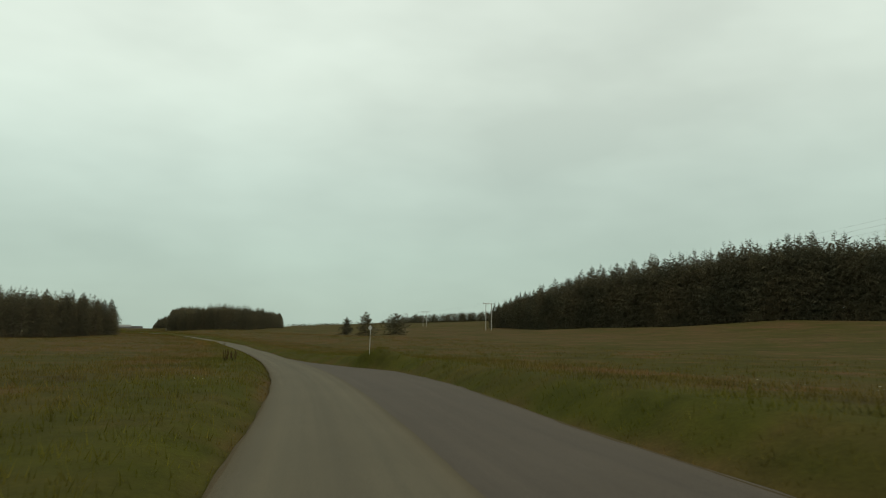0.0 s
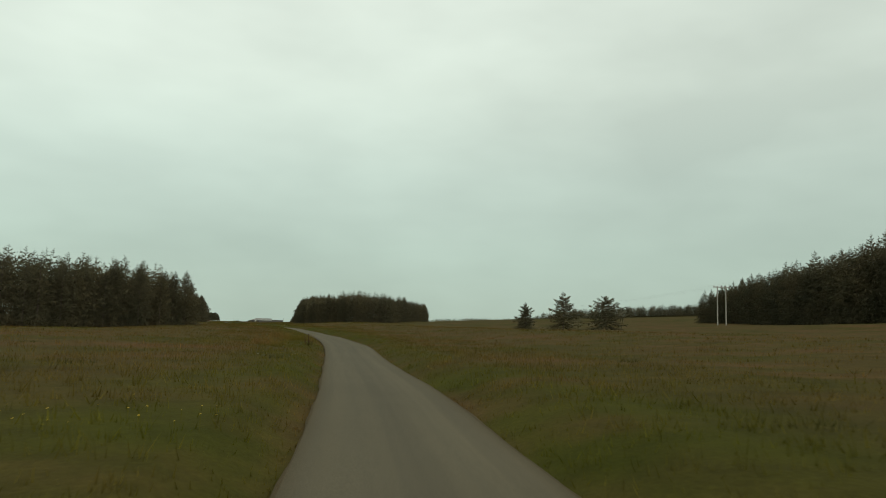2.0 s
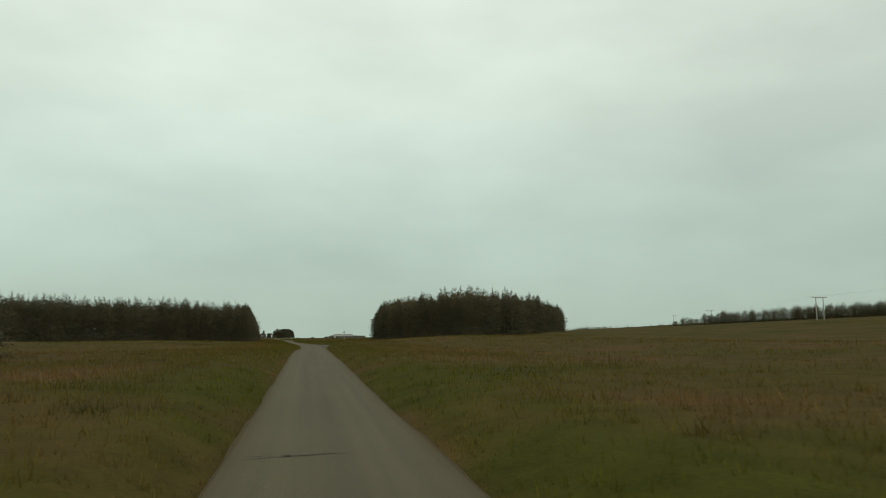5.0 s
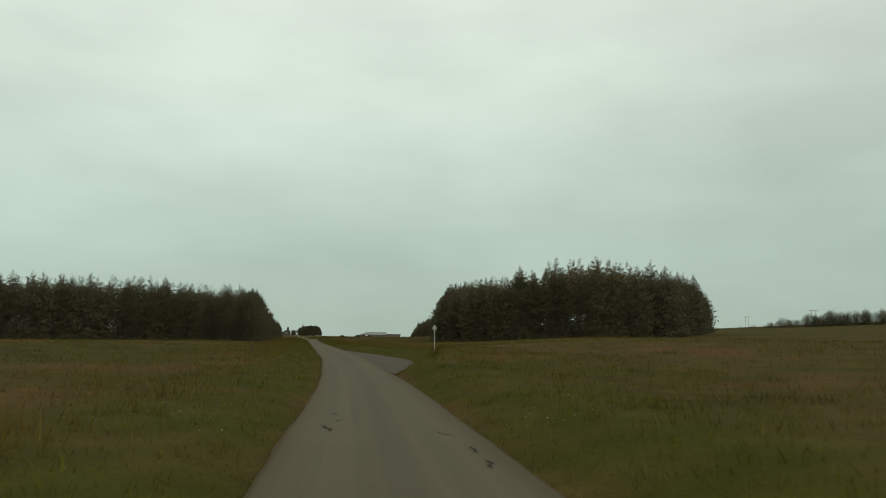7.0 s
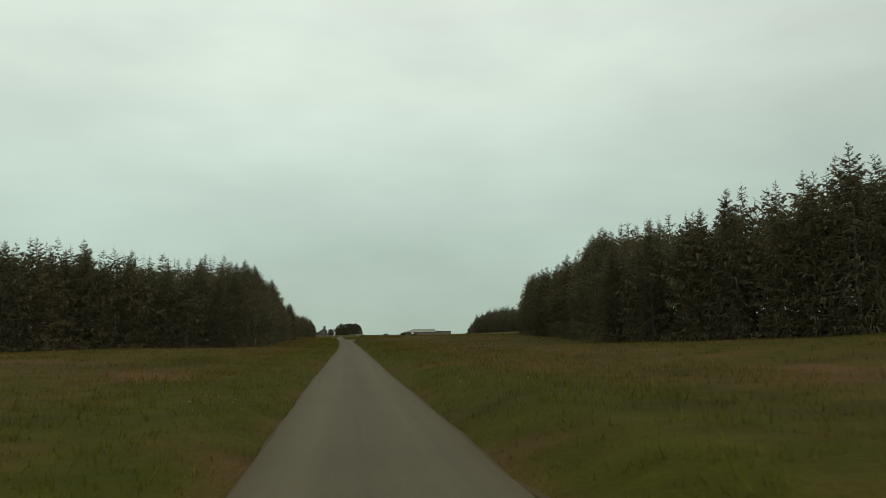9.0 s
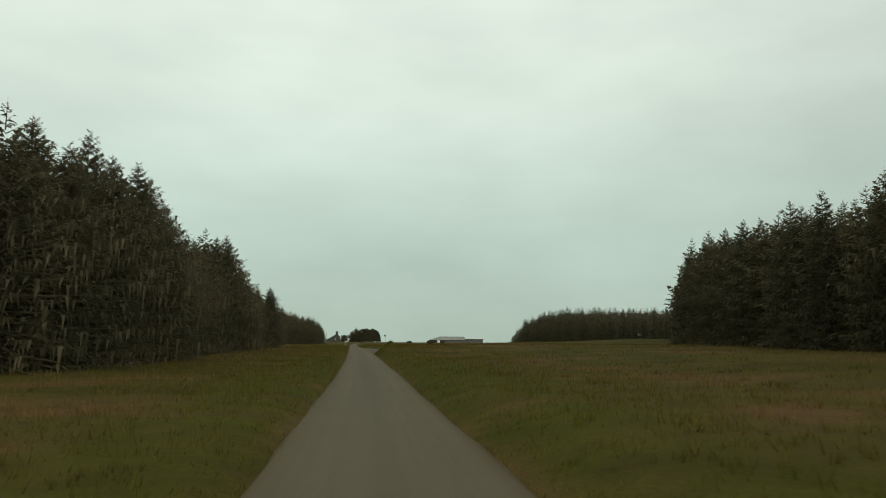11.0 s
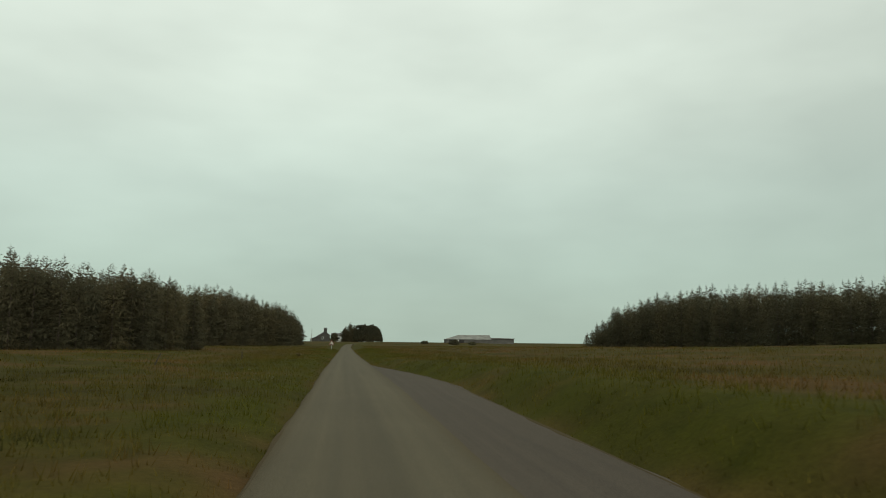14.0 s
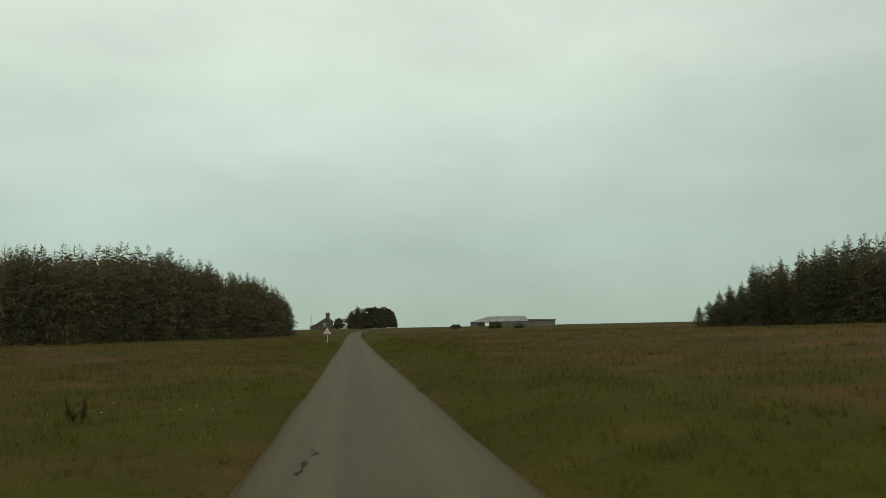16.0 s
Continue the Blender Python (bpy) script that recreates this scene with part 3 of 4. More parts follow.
def spruce(x, y, h, kind, label, group, spread=1.0, turn=0.0):
    """One spruce: an empty at its foot with a trunk and a crown."""
    crown, trunk = kind
    root = new("spruce_tree")
    root.empty_display_size = 0.5
    for name, me in (("trunk", trunk), ("crown", crown)):
        ob = new(name, me)
        ob.parent = root
    s = h / 10.0
    root.matrix_basis = pose(x, y, at_land(x, y) - 0.05, 0, 0, turn) @ Matrix.Diagonal((s * spread, s * spread, s, 1))
    return tagged(root, label, "tree", group)


def wood(name, line, rows, label, spacing=2.15, depth=2.1, kinds=EDGE_KINDS, single=True, deep=3, close=None):
    """A plantation: its edge trees one by one along a line with the wood on its left, the ranks behind as one mass."""
    pts = np.array(line, float)
    seg = np.hypot(*np.diff(pts[:, :2], axis=0).T)
    s = np.concatenate([[0], np.cumsum(seg)])
    r = random.Random(len(name) * 31 + int(abs(pts[0, 0])))
    allv, allf, n = [], [], 0
    for row in range(rows + deep):
        for d in np.arange(0.2, s[-1], spacing * (1.0 if row == 0 else 0.92 if row < rows else 1.3)):
            d = min(max(d + r.uniform(-0.7, 0.7), 0), s[-1])
            x, y, h = (np.interp(d, s, pts[:, c]) for c in range(3))
            k = min(np.searchsorted(s, d, side="right") - 1, len(seg) - 1)
            d0, d1 = max(d - 3, 0), min(d + 3, s[-1])
            tx, ty = np.interp(d1, s, pts[:, 0]) - np.interp(d0, s, pts[:, 0]), np.interp(d1, s, pts[:, 1]) - np.interp(d0, s, pts[:, 1])
            q = math.hypot(tx, ty)
            inward = row * depth + max(row - rows, 0) * 0.9 + r.uniform(-0.8, 0.8)
            x, y = x - ty / q * inward, y + tx / q * inward
            hh = h * r.uniform(0.88, 1.07) * (0.95 if row == 0 else 1.0 + 0.01 * min(row, 3))
            if row == 0 and single:
                spruce(x, y, hh, r.choice(NEAR_KINDS if close is not None and x > close else FAR_KINDS if abs(x - float(road_x(y))) > 34 else kinds), label, "trees along the edge of the " + name.replace("_", " "), r.uniform(0.95, 1.2) * (1.0 + max(0, 8 - h) * 0.08), r.uniform(0, 360))
            else:
                v, f = (INNER_KINDS if row <= 1 and single else FAR_PATTERNS if row <= 1 else TOP_KINDS)[r.randrange(4)]
                if row >= rows:                                  # the inner sprays and a few boughs do for the ranks far inside
                    v = np.concatenate([v[:360], v[360:].reshape(-1, 3, 3)[r.randrange(4)::4].reshape(-1, 3)])
                    f = np.arange(len(v)).reshape(-1, 3)
                a, sc = r.uniform(0, 6.28), hh / 10.0
                ca, sa = math.cos(a) * sc, math.sin(a) * sc
                wide = 1.1 if row < rows else 1.35
                w = np.stack([(v[:, 0] * ca - v[:, 1] * sa) * wide + x, (v[:, 0] * sa + v[:, 1] * ca) * wide + y, v[:, 2] * sc + at_land(x, y)], 1)
                allv.append(w)
                allf.append(f + n)
                n += len(v)
    ob = new(name, np_mesh(name, np.concatenate(allv), np.concatenate(allf), NEEDLES))
    tagged(ob, "dense dark spruce plantation behind its edge trees", "wood", kind="stuff")


wood("west_wood", [(-80.2, 163, 10), (-45.2, 175, 10.5), (-30.2, 183, 10.0), (-22.7, 190.5, 8.8), (-21.7, 193, 7.0), (-22.2, 199, 4.2), (-27.2, 215, 4.5)], 4, "dark spruce with branches down to the grass")
wood("roadside_wood", [(-70.6, 342, 11), (-38.6, 357, 11), (-28.6, 366, 11.2), (-14.6, 376, 10.3), (-12.9, 382, 11.4), (-13.0, 391, 11.2), (-13.1, 397, 9.2), (-13.7, 408, 8.7), (-13.9, 416, 10.6), (-13.0, 421, 11.5), (-13.0, 427, 11.2), (-13.1, 432, 8.8), (-13.2, 437, 7.2), (-12.8, 442, 7.4), (-12.2, 447, 8.5), (-11.9, 455, 7.3), (-20, 460, 7)], 4,
     "dark spruce with drooping branches beside a grass verge", close=-16.0)
wood("low_wood", [(-61, 493, 9), (-25, 505, 8.5), (-19, 512, 8), (-18, 527, 8), (-25, 533, 8)], 4, "dark spruce of middling height at a field's edge", kinds=FAR_KINDS)
wood("long_wood", [(-61.8, 558, 9.0), (-28.8, 564, 9.4), (-20.8, 585, 11.4), (-12.8, 612, 9.2), (-11.3, 626, 6.6), (-17.8, 634, 6)], 4, "dark spruce in a long shelter belt", kinds=FAR_KINDS)
wood("middle_wood", [(61, 470, 7.4), (54, 460, 9.4), (45.6, 441, 11.0), (34.6, 420, 11.2), (30.6, 396, 10.4), (28.6, 367, 11.6), (22.2, 348, 10.3), (18.2, 334, 7.6), (21.5, 326.5, 9.3), (28, 317, 10.6), (36, 312, 10.5), (46, 315, 10.4), (52, 321, 10.0), (57, 327.5, 8.8), (64, 336, 7.4), (72, 352, 8.0), (78, 372, 9)], 4,
     "tall dark spruce standing in a clump on open grassland")
wood("east_wood", [(82.5, 624, 8), (56.5, 606, 4.3), (57.5, 589, 9.8), (59, 571, 11), (59.5, 529, 9), (57.5, 476, 5.3), (66, 470, 6)], 4, "even dark spruce in a shelter belt", 3.1, kinds=FAR_KINDS)
wood("hill_wood", [(136.5, 262, 10.5), (119.9, 207, 16.6), (116.9, 188, 19.2), (118.9, 155, 21.6), (123.9, 122, 21.6), (131.9, 82, 21.0)], 4, "tall dark spruce on slightly rising ground", 2.9, 3.0, FAR_KINDS, False)


def sparse_spruce(x, y, h, spread, belly, seed, label):
    r = random.Random(seed)
    v, f = spruce_arrays(r, h, spread, 66, 30, bare=0.06, belly=belly, sparse=1.25, inside=60, fan=0.4, wide=1.25, longest=0.8)
    root = tagged(new("lone_spruce"), label, "tree", "lone trees in the field")
    for name, me in (("trunk", trunk_mesh(h, 0.11)), ("crown", np_mesh("crown", v, f, NEEDLES))):
        new(name, me).parent = root
    root.matrix_basis = pose(x, y, at_land(x, y) - 0.05, 0, 0, r.uniform(0, 360))


sparse_spruce(38.9, 193.6, 5.2, 3.0, 0.8, 3, "small bushy spruce alone in rough grass")
sparse_spruce(33.6, 169.6, 6.2, 4.0, 0.9, 4, "wind-thinned spruce with wide level branches")
sparse_spruce(45.0, 175.2, 5.7, 4.2, 0.55, 5, "wide flat-topped spruce with open branches")


def treeline(name, line, label):
    """A far belt of trees, too small to tell apart."""
    r = random.Random(11)
    allv, allf, n = [], [], 0
    for (x0, y0, h0), (x1, y1, h1) in zip(line, line[1:]):
        steps = max(int(math.hypot(x1 - x0, y1 - y0) / 1.9), 1)
        for i in range(steps * 4):
            t = r.random()
            x, y = x0 + (x1 - x0) * t + r.uniform(-7, 7), y0 + (y1 - y0) * t + r.uniform(-7, 7)
            sc = (h0 + (h1 - h0) * t) * r.uniform(0.6, 1.1) / 10.0
            v, f = INNER_KINDS[r.randrange(4)]
            keep = f[::3]
            a = r.uniform(0, 6.28)
            w = np.stack([(v[:, 0] * math.cos(a) - v[:, 1] * math.sin(a)) * sc * 2.2 + x, (v[:, 0] * math.sin(a) + v[:, 1] * math.cos(a)) * sc * 2.2 + y, v[:, 2] * sc + at_land(x, y)], 1)
            w = w[keep.ravel()]
            allv.append(w)
            allf.append(np.arange(len(w)).reshape(-1, 3) + n)
            n += len(w)
    tagged(new(name, np_mesh(name, np.concatenate(allv), np.concatenate(allf), NEEDLES)), label, "wood", kind="stuff")


treeline("far_wood", [(216, 545, 1.8), (240, 530, 7.0), (288, 498, 8.2), (338, 442, 8.4)], "distant dark belt of spruce on the skyline")
treeline("far_thicket", [(130, 660, 2.0), (160, 650, 2.8), (195, 640, 3.0), (225, 610, 1.6)], "distant low thicket on the skyline")


# ---------------------------------------------------------------- farmstead


def broad_tree(name, x, y, h, rx, ry, seed, label, top=1.0, low=0.12):
    """A leafy tree: trunk, limbs that fork, and a crown of many small leaf sprays gathered in clumps."""
    r = random.Random(seed)
    root = tagged(new(name), label, "tree", "trees beside the farm")
    bm = bmesh.new()
    rod(bm, (0, 0, -0.2), (0.05, 0, h * 0.35), 0.26, 0.17, 9)
    tips = []
    for k in range(7):
        a = k * 2.4 + r.uniform(-0.3, 0.3)
        t = Vector((math.cos(a) * rx * 0.6, math.sin(a) * ry * 0.6, h * r.uniform(0.55, 0.8)))
        rod(bm, (0.05, 0, h * r.uniform(0.2, 0.34)), t, 0.11, 0.03, 6)
        tips.append(t)
    part("trunk", bm, BARK, root)
    tri = []
    for c in range(int(70 + 11 * rx * ry)):
        while True:
            p = Vector((r.uniform(-1, 1), r.uniform(-1, 1), r.uniform(0, 1)))
            if p.x ** 2 + p.y ** 2 + (p.z ** 2.4 if top < 1 else p.z ** 1.5) < 1 and p.length > 0.35:
                break
        cen = Vector((p.x * rx, p.y * ry, h * (low + (1 - low) * p.z)))
        q = r.uniform(0.35, 0.75)
        for k in range(60):
            d = Vector((r.gauss(0, 1), r.gauss(0, 1), r.gauss(0, 0.8))).normalized() * q * r.uniform(0.4, 1.0)
            o = cen + d
            if o.z < 0.25:
                continue
            u = Vector((r.gauss(0, 1), r.gauss(0, 1), r.gauss(0, 1))).normalized() * r.uniform(0.16, 0.30)
            w = u.cross(Vector((r.gauss(0, 1), r.gauss(0, 1), r.gauss(0, 1)))).normalized() * r.uniform(0.12, 0.22)
            tri += [o - u, o + w, o + u, o - u, o + u, o - w]
    v = np.array(tri)
    new("crown", np_mesh("crown", v, np.arange(len(v)).reshape(-1, 3), LEAVES)).parent = root
    root.matrix_basis = pose(x, y, at_land(x, y))


broad_tree("broadleaf_tree", 6.6, 731.5, 6.9, 4.6, 4.0, 21, "dark round-headed broadleaf tree beside the farm", 0.9, 0.03)
broad_tree("broadleaf_tree", 10.8, 733.0, 6.6, 4.0, 4.0, 22, "dark dense flat-topped broadleaf tree beside the farm", 0.9, 0.03)
broad_tree("farm_bush", -4.2, 729, 3.4, 1.4, 1.4, 23, "small dark bush beside the farm lane")
for k, (dx, dh) in enumerate(((1.9, 7.6), (0.0, 6.0), (3.6, 6.6))):
    v, f = spruce_arrays(random.Random(40 + k), dh, 2.6, 150, 14)
    root = tagged(new("farm_conifer"), "dark pointed conifer beside the farm", "tree", "trees beside the farm")
    new("trunk", trunk_mesh(dh, 0.14)).parent = root
    new("crown", np_mesh("crown", v, f, NEEDLES)).parent = root
    root.matrix_basis = pose(dx, 730 + k, at_land(dx, 730 + k))


def cottage(x, y):
    """A small stone cottage, gable to the road, chimney on the gable, a low lean-to against one side."""
    root = tagged(new("cottage"), "small dark stone cottage with a gable chimney", "house")
    bm = bmesh.new()
    slab(bm, [(-2.6, -0.3), (2.4, -0.3), (2.4, 2.4), (0.6, 3.9), (-2.6, 2.0)], 0, 9)
    part("wall", bm, STONE, root)
    bm = bmesh.new()
    slab(bm, [(-2.9, 1.85), (0.6, 4.0), (2.7, 2.25), (2.7, 2.40), (0.6, 4.18), (-2.9, 2.02)], -0.2, 9.2)
    part("roof", bm, SLATE, root)
    bm = bmesh.new()
    box(bm, -0.05, 1.25, 0.0, 0.75, 3.6, 5.2, 0.03)
    box(bm, -0.12, 1.32, -0.07, 0.82, 5.2, 5.32, 0.02)
    stack = part("chimney", bm, STONE, root)
    for cx in (0.3, 0.9):
        bm = bmesh.new()
        rod(bm, (cx, 0.37, 5.3), (cx, 0.37, 5.65), 0.13, 0.10, 10)
        part("chimney_pot", bm, GLASS_INSULATOR, stack)
    bm = bmesh.new()
    slab(bm, [(-5.2, -0.3), (-2.62, -0.3), (-2.62, 1.9), (-5.2, 0.95)], 0.6, 6)
    part("lean_to", bm, STONE, root)
    bm = bmesh.new()
    slab(bm, [(-5.45, 0.88), (-2.62, 1.92), (-2.62, 2.05), (-5.45, 1.01)], 0.4, 6.2)
    part("lean_to_roof", bm, SLATE, root)
    bm = bmesh.new()
    box(bm, -0.9, -0.1, -0.03, 0.05, 0.9, 1.9)
    win = part("window", bm, RENDERED, root)
    bm = bmesh.new()
    box(bm, -0.82, -0.18, -0.05, -0.02, 0.98, 1.82)
    part("pane", bm, PANE, win)
    root.matrix_basis = pose(x, y, at_land(x, y), 0, 0, 4)


cottage(-8.6, 743)


def white_cottage(x, y, w, turn, label):
    root = tagged(new("white_outbuilding"), label, "house")
    bm = bmesh.new()
    box(bm, -w / 2, w / 2, 0, 4, -0.3, 2.1)
    part("wall", bm, RENDERED, root)
    bm = bmesh.new()
    v = [bm.verts.new(p) for p in ((-w / 2 - .2, -.2, 2.05), (w / 2 + .2, -.2, 2.05), (w / 2 + .2, 2, 3.5), (-w / 2 - .2, 2, 3.5), (-w / 2 - .2, 4.2, 2.05), (w / 2 + .2, 4.2, 2.05))]
    for f in ((0, 1, 2, 3), (3, 2, 5, 4), (0, 3, 4), (1, 5, 2), (0, 4, 5, 1)):
        bm.faces.new([v[i] for i in f])
    part("roof", bm, SLATE, root)
    for cx in (-w / 4, w / 4):
        bm = bmesh.new()
        box(bm, cx - 0.4, cx + 0.4, -0.04, 0.04, 0.9, 1.7)
        part("window", bm, PANE, root)
    root.matrix_basis = pose(x, y, at_land(x, y), 0, 0, turn)


white_cottage(4.5, 742, 9, 0, "low white rendered outbuilding behind trees")
white_cottage(-3.6, 748, 4, 0, "small white rendered outbuilding")


def barn(x, y):
    """A long low barn: a sheeted shed hipped at one end, and a lower dark shed built on."""
    root = tagged(new("barn"), "long low barn with pale weathered sheet roof", "barn")
    bm = bmesh.new()
    box(bm, 0, 18.6, 0, 11, -0.4, 2.3)
    part("wall", bm, BARN_WALL, root)
    bm = bmesh.new()
    v = [bm.verts.new(p) for p in ((-0.4, -0.4, 2.2), (18.8, -0.4, 2.2), (18.8, 11.4, 2.2), (-0.4, 11.4, 2.2), (5.6, 5.5, 4.1), (18.8, 5.5, 4.1))]
    for f in ((0, 1, 5, 4), (1, 2, 5), (2, 3, 4, 5), (3, 0, 4), (0, 3, 2, 1)):
        bm.faces.new([v[i] for i in f])
    roof = part("roof", bm, ROOF_SHEET, root)
    for k in range(19):
        bm = bmesh.new()
        x0 = 5.6 + 0.7 * k
        rod(bm, (x0, -0.42, 2.23), (x0, 5.5, 4.13), 0.05, 0.05, 5)
        part("roof_rib", bm, ROOF_SHEET, roof)
    # dark panels on the uncut wall; their colour paints the shade inside the doorways
    for x0, x1 in ((1.2, 3.6), (5.4, 7.4)):
        bm = bmesh.new()
        box(bm, x0, x1, -0.06, 0.05, -0.2, 1.9)
        part("doorway", bm, DOOR_SHADE, root)
    bm = bmesh.new()
    box(bm, 3.8, 5.2, -0.08, 0.04, 0.0, 2.0)
    part("white_panel", bm, RENDERED, root, "whitewashed wall panel")
    bm = bmesh.new()
    box(bm, 18.62, 28.4, 1.0, 10, -0.4, 2.5)
    part("low_shed", bm, BARN_WALL, root)
    bm = bmesh.new()
    slab(bm, [(18.85, 2.55), (28.7, 2.45), (28.7, 2.75), (18.85, 2.9)], 0.6, 10.4)
    part("low_roof", bm, ROOF_DARK, root, "rusty dark flat roof")
    root.matrix_basis = pose(x, y, at_land(x, y) - 0.7, 0, 0, -3)


barn(41.4, 741)
for k, (bx, by, bh, br) in enumerate(((32.5, 657, 1.0, 1.3), (24, 662, 0.45, 0.9), (37.5, 655, 0.45, 0.9))):
    broad_tree("field_bush", bx, by, bh, br, br, 60 + k, "low dark gorse bush in rough grass", 0.9, 0.0)

bm = bmesh.new()
rod(bm, (0, 0, -0.3), (0.05, 0, 5.2), 0.11, 0.08, 9)
post = put_mesh("telephone_pole", bm, POLE_WOOD)
tagged(post, "weathered wooden telephone pole beside the cottage", "pole")
post.matrix_basis = pose(-13.4, 741, at_land(-13.4, 741))


# ---------------------------------------------------------------- power line


def h_pole(x, y, h, turn):
    root = tagged(new("power_pole"), "twin weathered wooden power pole with a crossarm", "pole", "poles of the power line")
    for sx in (-0.95, 0.95):
        bm = bmesh.new()
        rod(bm, (sx, 0, -0.4), (sx, 0, h), 0.15, 0.11, 10)
        part("pole", bm, POLE_WOOD, root)
    bm = bmesh.new()
    box(bm, -1.9, 1.9, -0.2, -0.06, h - 0.35, h - 0.15, 0.01)
    part("crossarm", bm, POLE_WOOD, root)
    for sx in (-1.75, 0.0, 1.75):
        bm = bmesh.new()
        for z, q in ((0.0, 0.10), (0.12, 0.08), (0.22, 0.06)):
            rod(bm, (sx, -0.13, h - 0.15 + z), (sx, -0.13, h - 0.05 + z), q, q * 0.8, 8)
        part("insulator", bm, GLASS_INSULATOR, root)
    root.matrix_basis = pose(x, y, at_land(x, y), 0, 0, turn)
    m = root.matrix_basis
    return [m @ Vector((sx, -0.13, h + 0.18)) for sx in (-1.75, 0.0, 1.75)]


LINE = [h_pole(x, y, top - at_land(x, y), -24) for x, y, top in ((1.0, 12.0, 10.0), (94.5, 204.2, 12.1), (146.0, 338.5, 13.1), (237.0, 530.0, 17.2), (330.0, 722.0, 21.0))]
for a, b in zip(LINE, LINE[1:]):
    for p, q in zip(a, b):
        bm = bmesh.new()
        pts = [p.lerp(q, t / 16) - Vector((0, 0, 2.6 * (t / 16) * (1 - t / 16))) for t in range(17)]
        for c, d in zip(pts, pts[1:]):
            rod(bm, c, d, 0.004, 0.004, 4)
        tagged(put_mesh("power_line", bm, WIRE), "thin dark overhead power line between poles", "cable", "wires of the power line")


# ---------------------------------------------------------------- signs


def diamond_sign(x, y, centre, turn, lean, label, pole_mat):
    """A diamond plate on a steel post, seen from behind: two clips hold the plate."""
    root = tagged(new("passing_place_sign"), label, "road sign", "passing place signs")
    z0 = at_land(x, y)
    h = centre - z0
    bm = bmesh.new()
    rod(bm, (0, 0, -0.3), (0, 0, h + 0.13), 0.017, 0.017, 12)
    rod(bm, (0, 0, h + 0.13), (0, 0, h + 0.145), 0.019, 0.015, 12)
    part("post", bm, pole_mat, root)
    d = 0.160
    bm = bmesh.new()
    slab(bm, [(0, h - d), (d, h), (0, h + d), (-d, h)], 0.0185, 0.0245)
    plate = part("plate", bm, PLATE_BACK, root, "grey back of a diamond plate")
    bm = bmesh.new()
    slab(bm, [(0, h - d * .97), (d * .97, h), (0, h + d * .97), (-d * .97, h)], 0.025, 0.0275)
    part("face", bm, PLATE_WHITE, plate, "white face of a diamond plate")
    for z in (-0.08, 0.08):
        bm = bmesh.new()
        box(bm, -0.034, 0.034, -0.022, 0.0182, h + z - 0.012, h + z + 0.012, 0.004)
        part("clip", bm, STEEL, root)
    root.matrix_basis = pose(x, y, z0, 0, lean, turn)


POST_PALE = plain("pale_grey_post", (0.29, 0.285, 0.25), 0.6, 0.4, 0.12, 5.0)
POST_DARK = plain("dark_grey_post", (0.12, 0.125, 0.11), 0.6, 0.4, 0.12, 5.0)
diamond_sign(-26.98, 38.7, 1.98, 9, 0.5, "grey diamond passing place sign on a pale post", POST_PALE)
diamond_sign(2.4, 259.15, 1.85, 14, 0.3, "grey diamond passing place sign on a pale post", POST_PALE)
diamond_sign(3.44, 434.8, 2.12, 14, -4.0, "grey diamond passing place sign on a dark leaning post", POST_DARK)


def warning_sign(x, y):
    root = tagged(new("warning_sign"), "white triangular warning sign with a red border", "road sign")
    z0 = at_land(x, y)
    bm = bmesh.new()
    rod(bm, (0, 0, -0.3), (0, 0, 1.45), 0.035, 0.035, 10)
    part("post", bm, STEEL, root)

    def triangle(q, c):
        return [(-q / 2, c - q * 0.289), (q / 2, c - q * 0.289), (0, c + q * 0.577)]
    bm = bmesh.new()
    slab(bm, triangle(0.9, 0.98), -0.046, -0.040)
    plate = part("plate", bm, PLATE_RED, root, "red-bordered triangular plate")
    bm = bmesh.new()
    slab(bm, triangle(0.64, 0.98), -0.050, -0.0465)
    part("face", bm, PLATE_WHITE, plate, "white triangular face")
    for sx, sz, ww, hh in ((-0.03, 0.88, 0.26, 0.05), (0.02, 0.99, 0.16, 0.05), (0.0, 0.80, 0.34, 0.05)):
        bm = bmesh.new()
        box(bm, sx - ww / 2, sx + ww / 2, -0.054, -0.0505, sz - hh / 2, sz + hh / 2)
        part("symbol_bar", bm, BLACK, plate)
    root.matrix_basis = pose(x, y, z0)


warning_sign(-2.1, 556)


# ---------------------------------------------------------------- road wear


def crack(x, y, length, width, turn, seed, label):
    """A ragged open crack or broken edge in the tarmac."""
    r = random.Random(seed)
    bm = bmesh.new()
    n = max(int(length / 0.06), 6)
    pts, off = [], 0.0
    for i in range(n + 1):
        off = off * 0.8 + r.uniform(-0.035, 0.035)
        pts.append((off, length * i / n, 0.9 * width * r.uniform(0.12, 1.0) ** 1.3 * math.sin(math.pi * (i + 0.3) / (n + 0.6)) ** 0.5))
    rows = [(bm.verts.new((o - w / 2, t, 0)), bm.verts.new((o + w / 2, t, 0))) for o, t, w in pts]
    for a, b in zip(rows, rows[1:]):
        bm.faces.new((a[0], a[1], b[1], b[0]))
    ob = put_mesh("road_crack", bm, CRACK)
    rise = float(road_z(np.array([y + length]))[0]) - float(road_z(np.array([y]))[0])
    slope = math.degrees(math.atan2(rise, length)) if abs(turn) < 45 else 0.0
    u = (x - float(road_x(y)) - float(left_edge(y))) / float(lane_right(y) - left_edge(y))
    crown = 0.03 * math.sin(math.pi * u) + 0.006 if abs(turn) < 45 else 0.035
    ob.matrix_basis = pose(x, y, float(road_z(y)) + crown, slope, 0, turn)
    tagged(ob, label, "road crack", "cracks in the road")


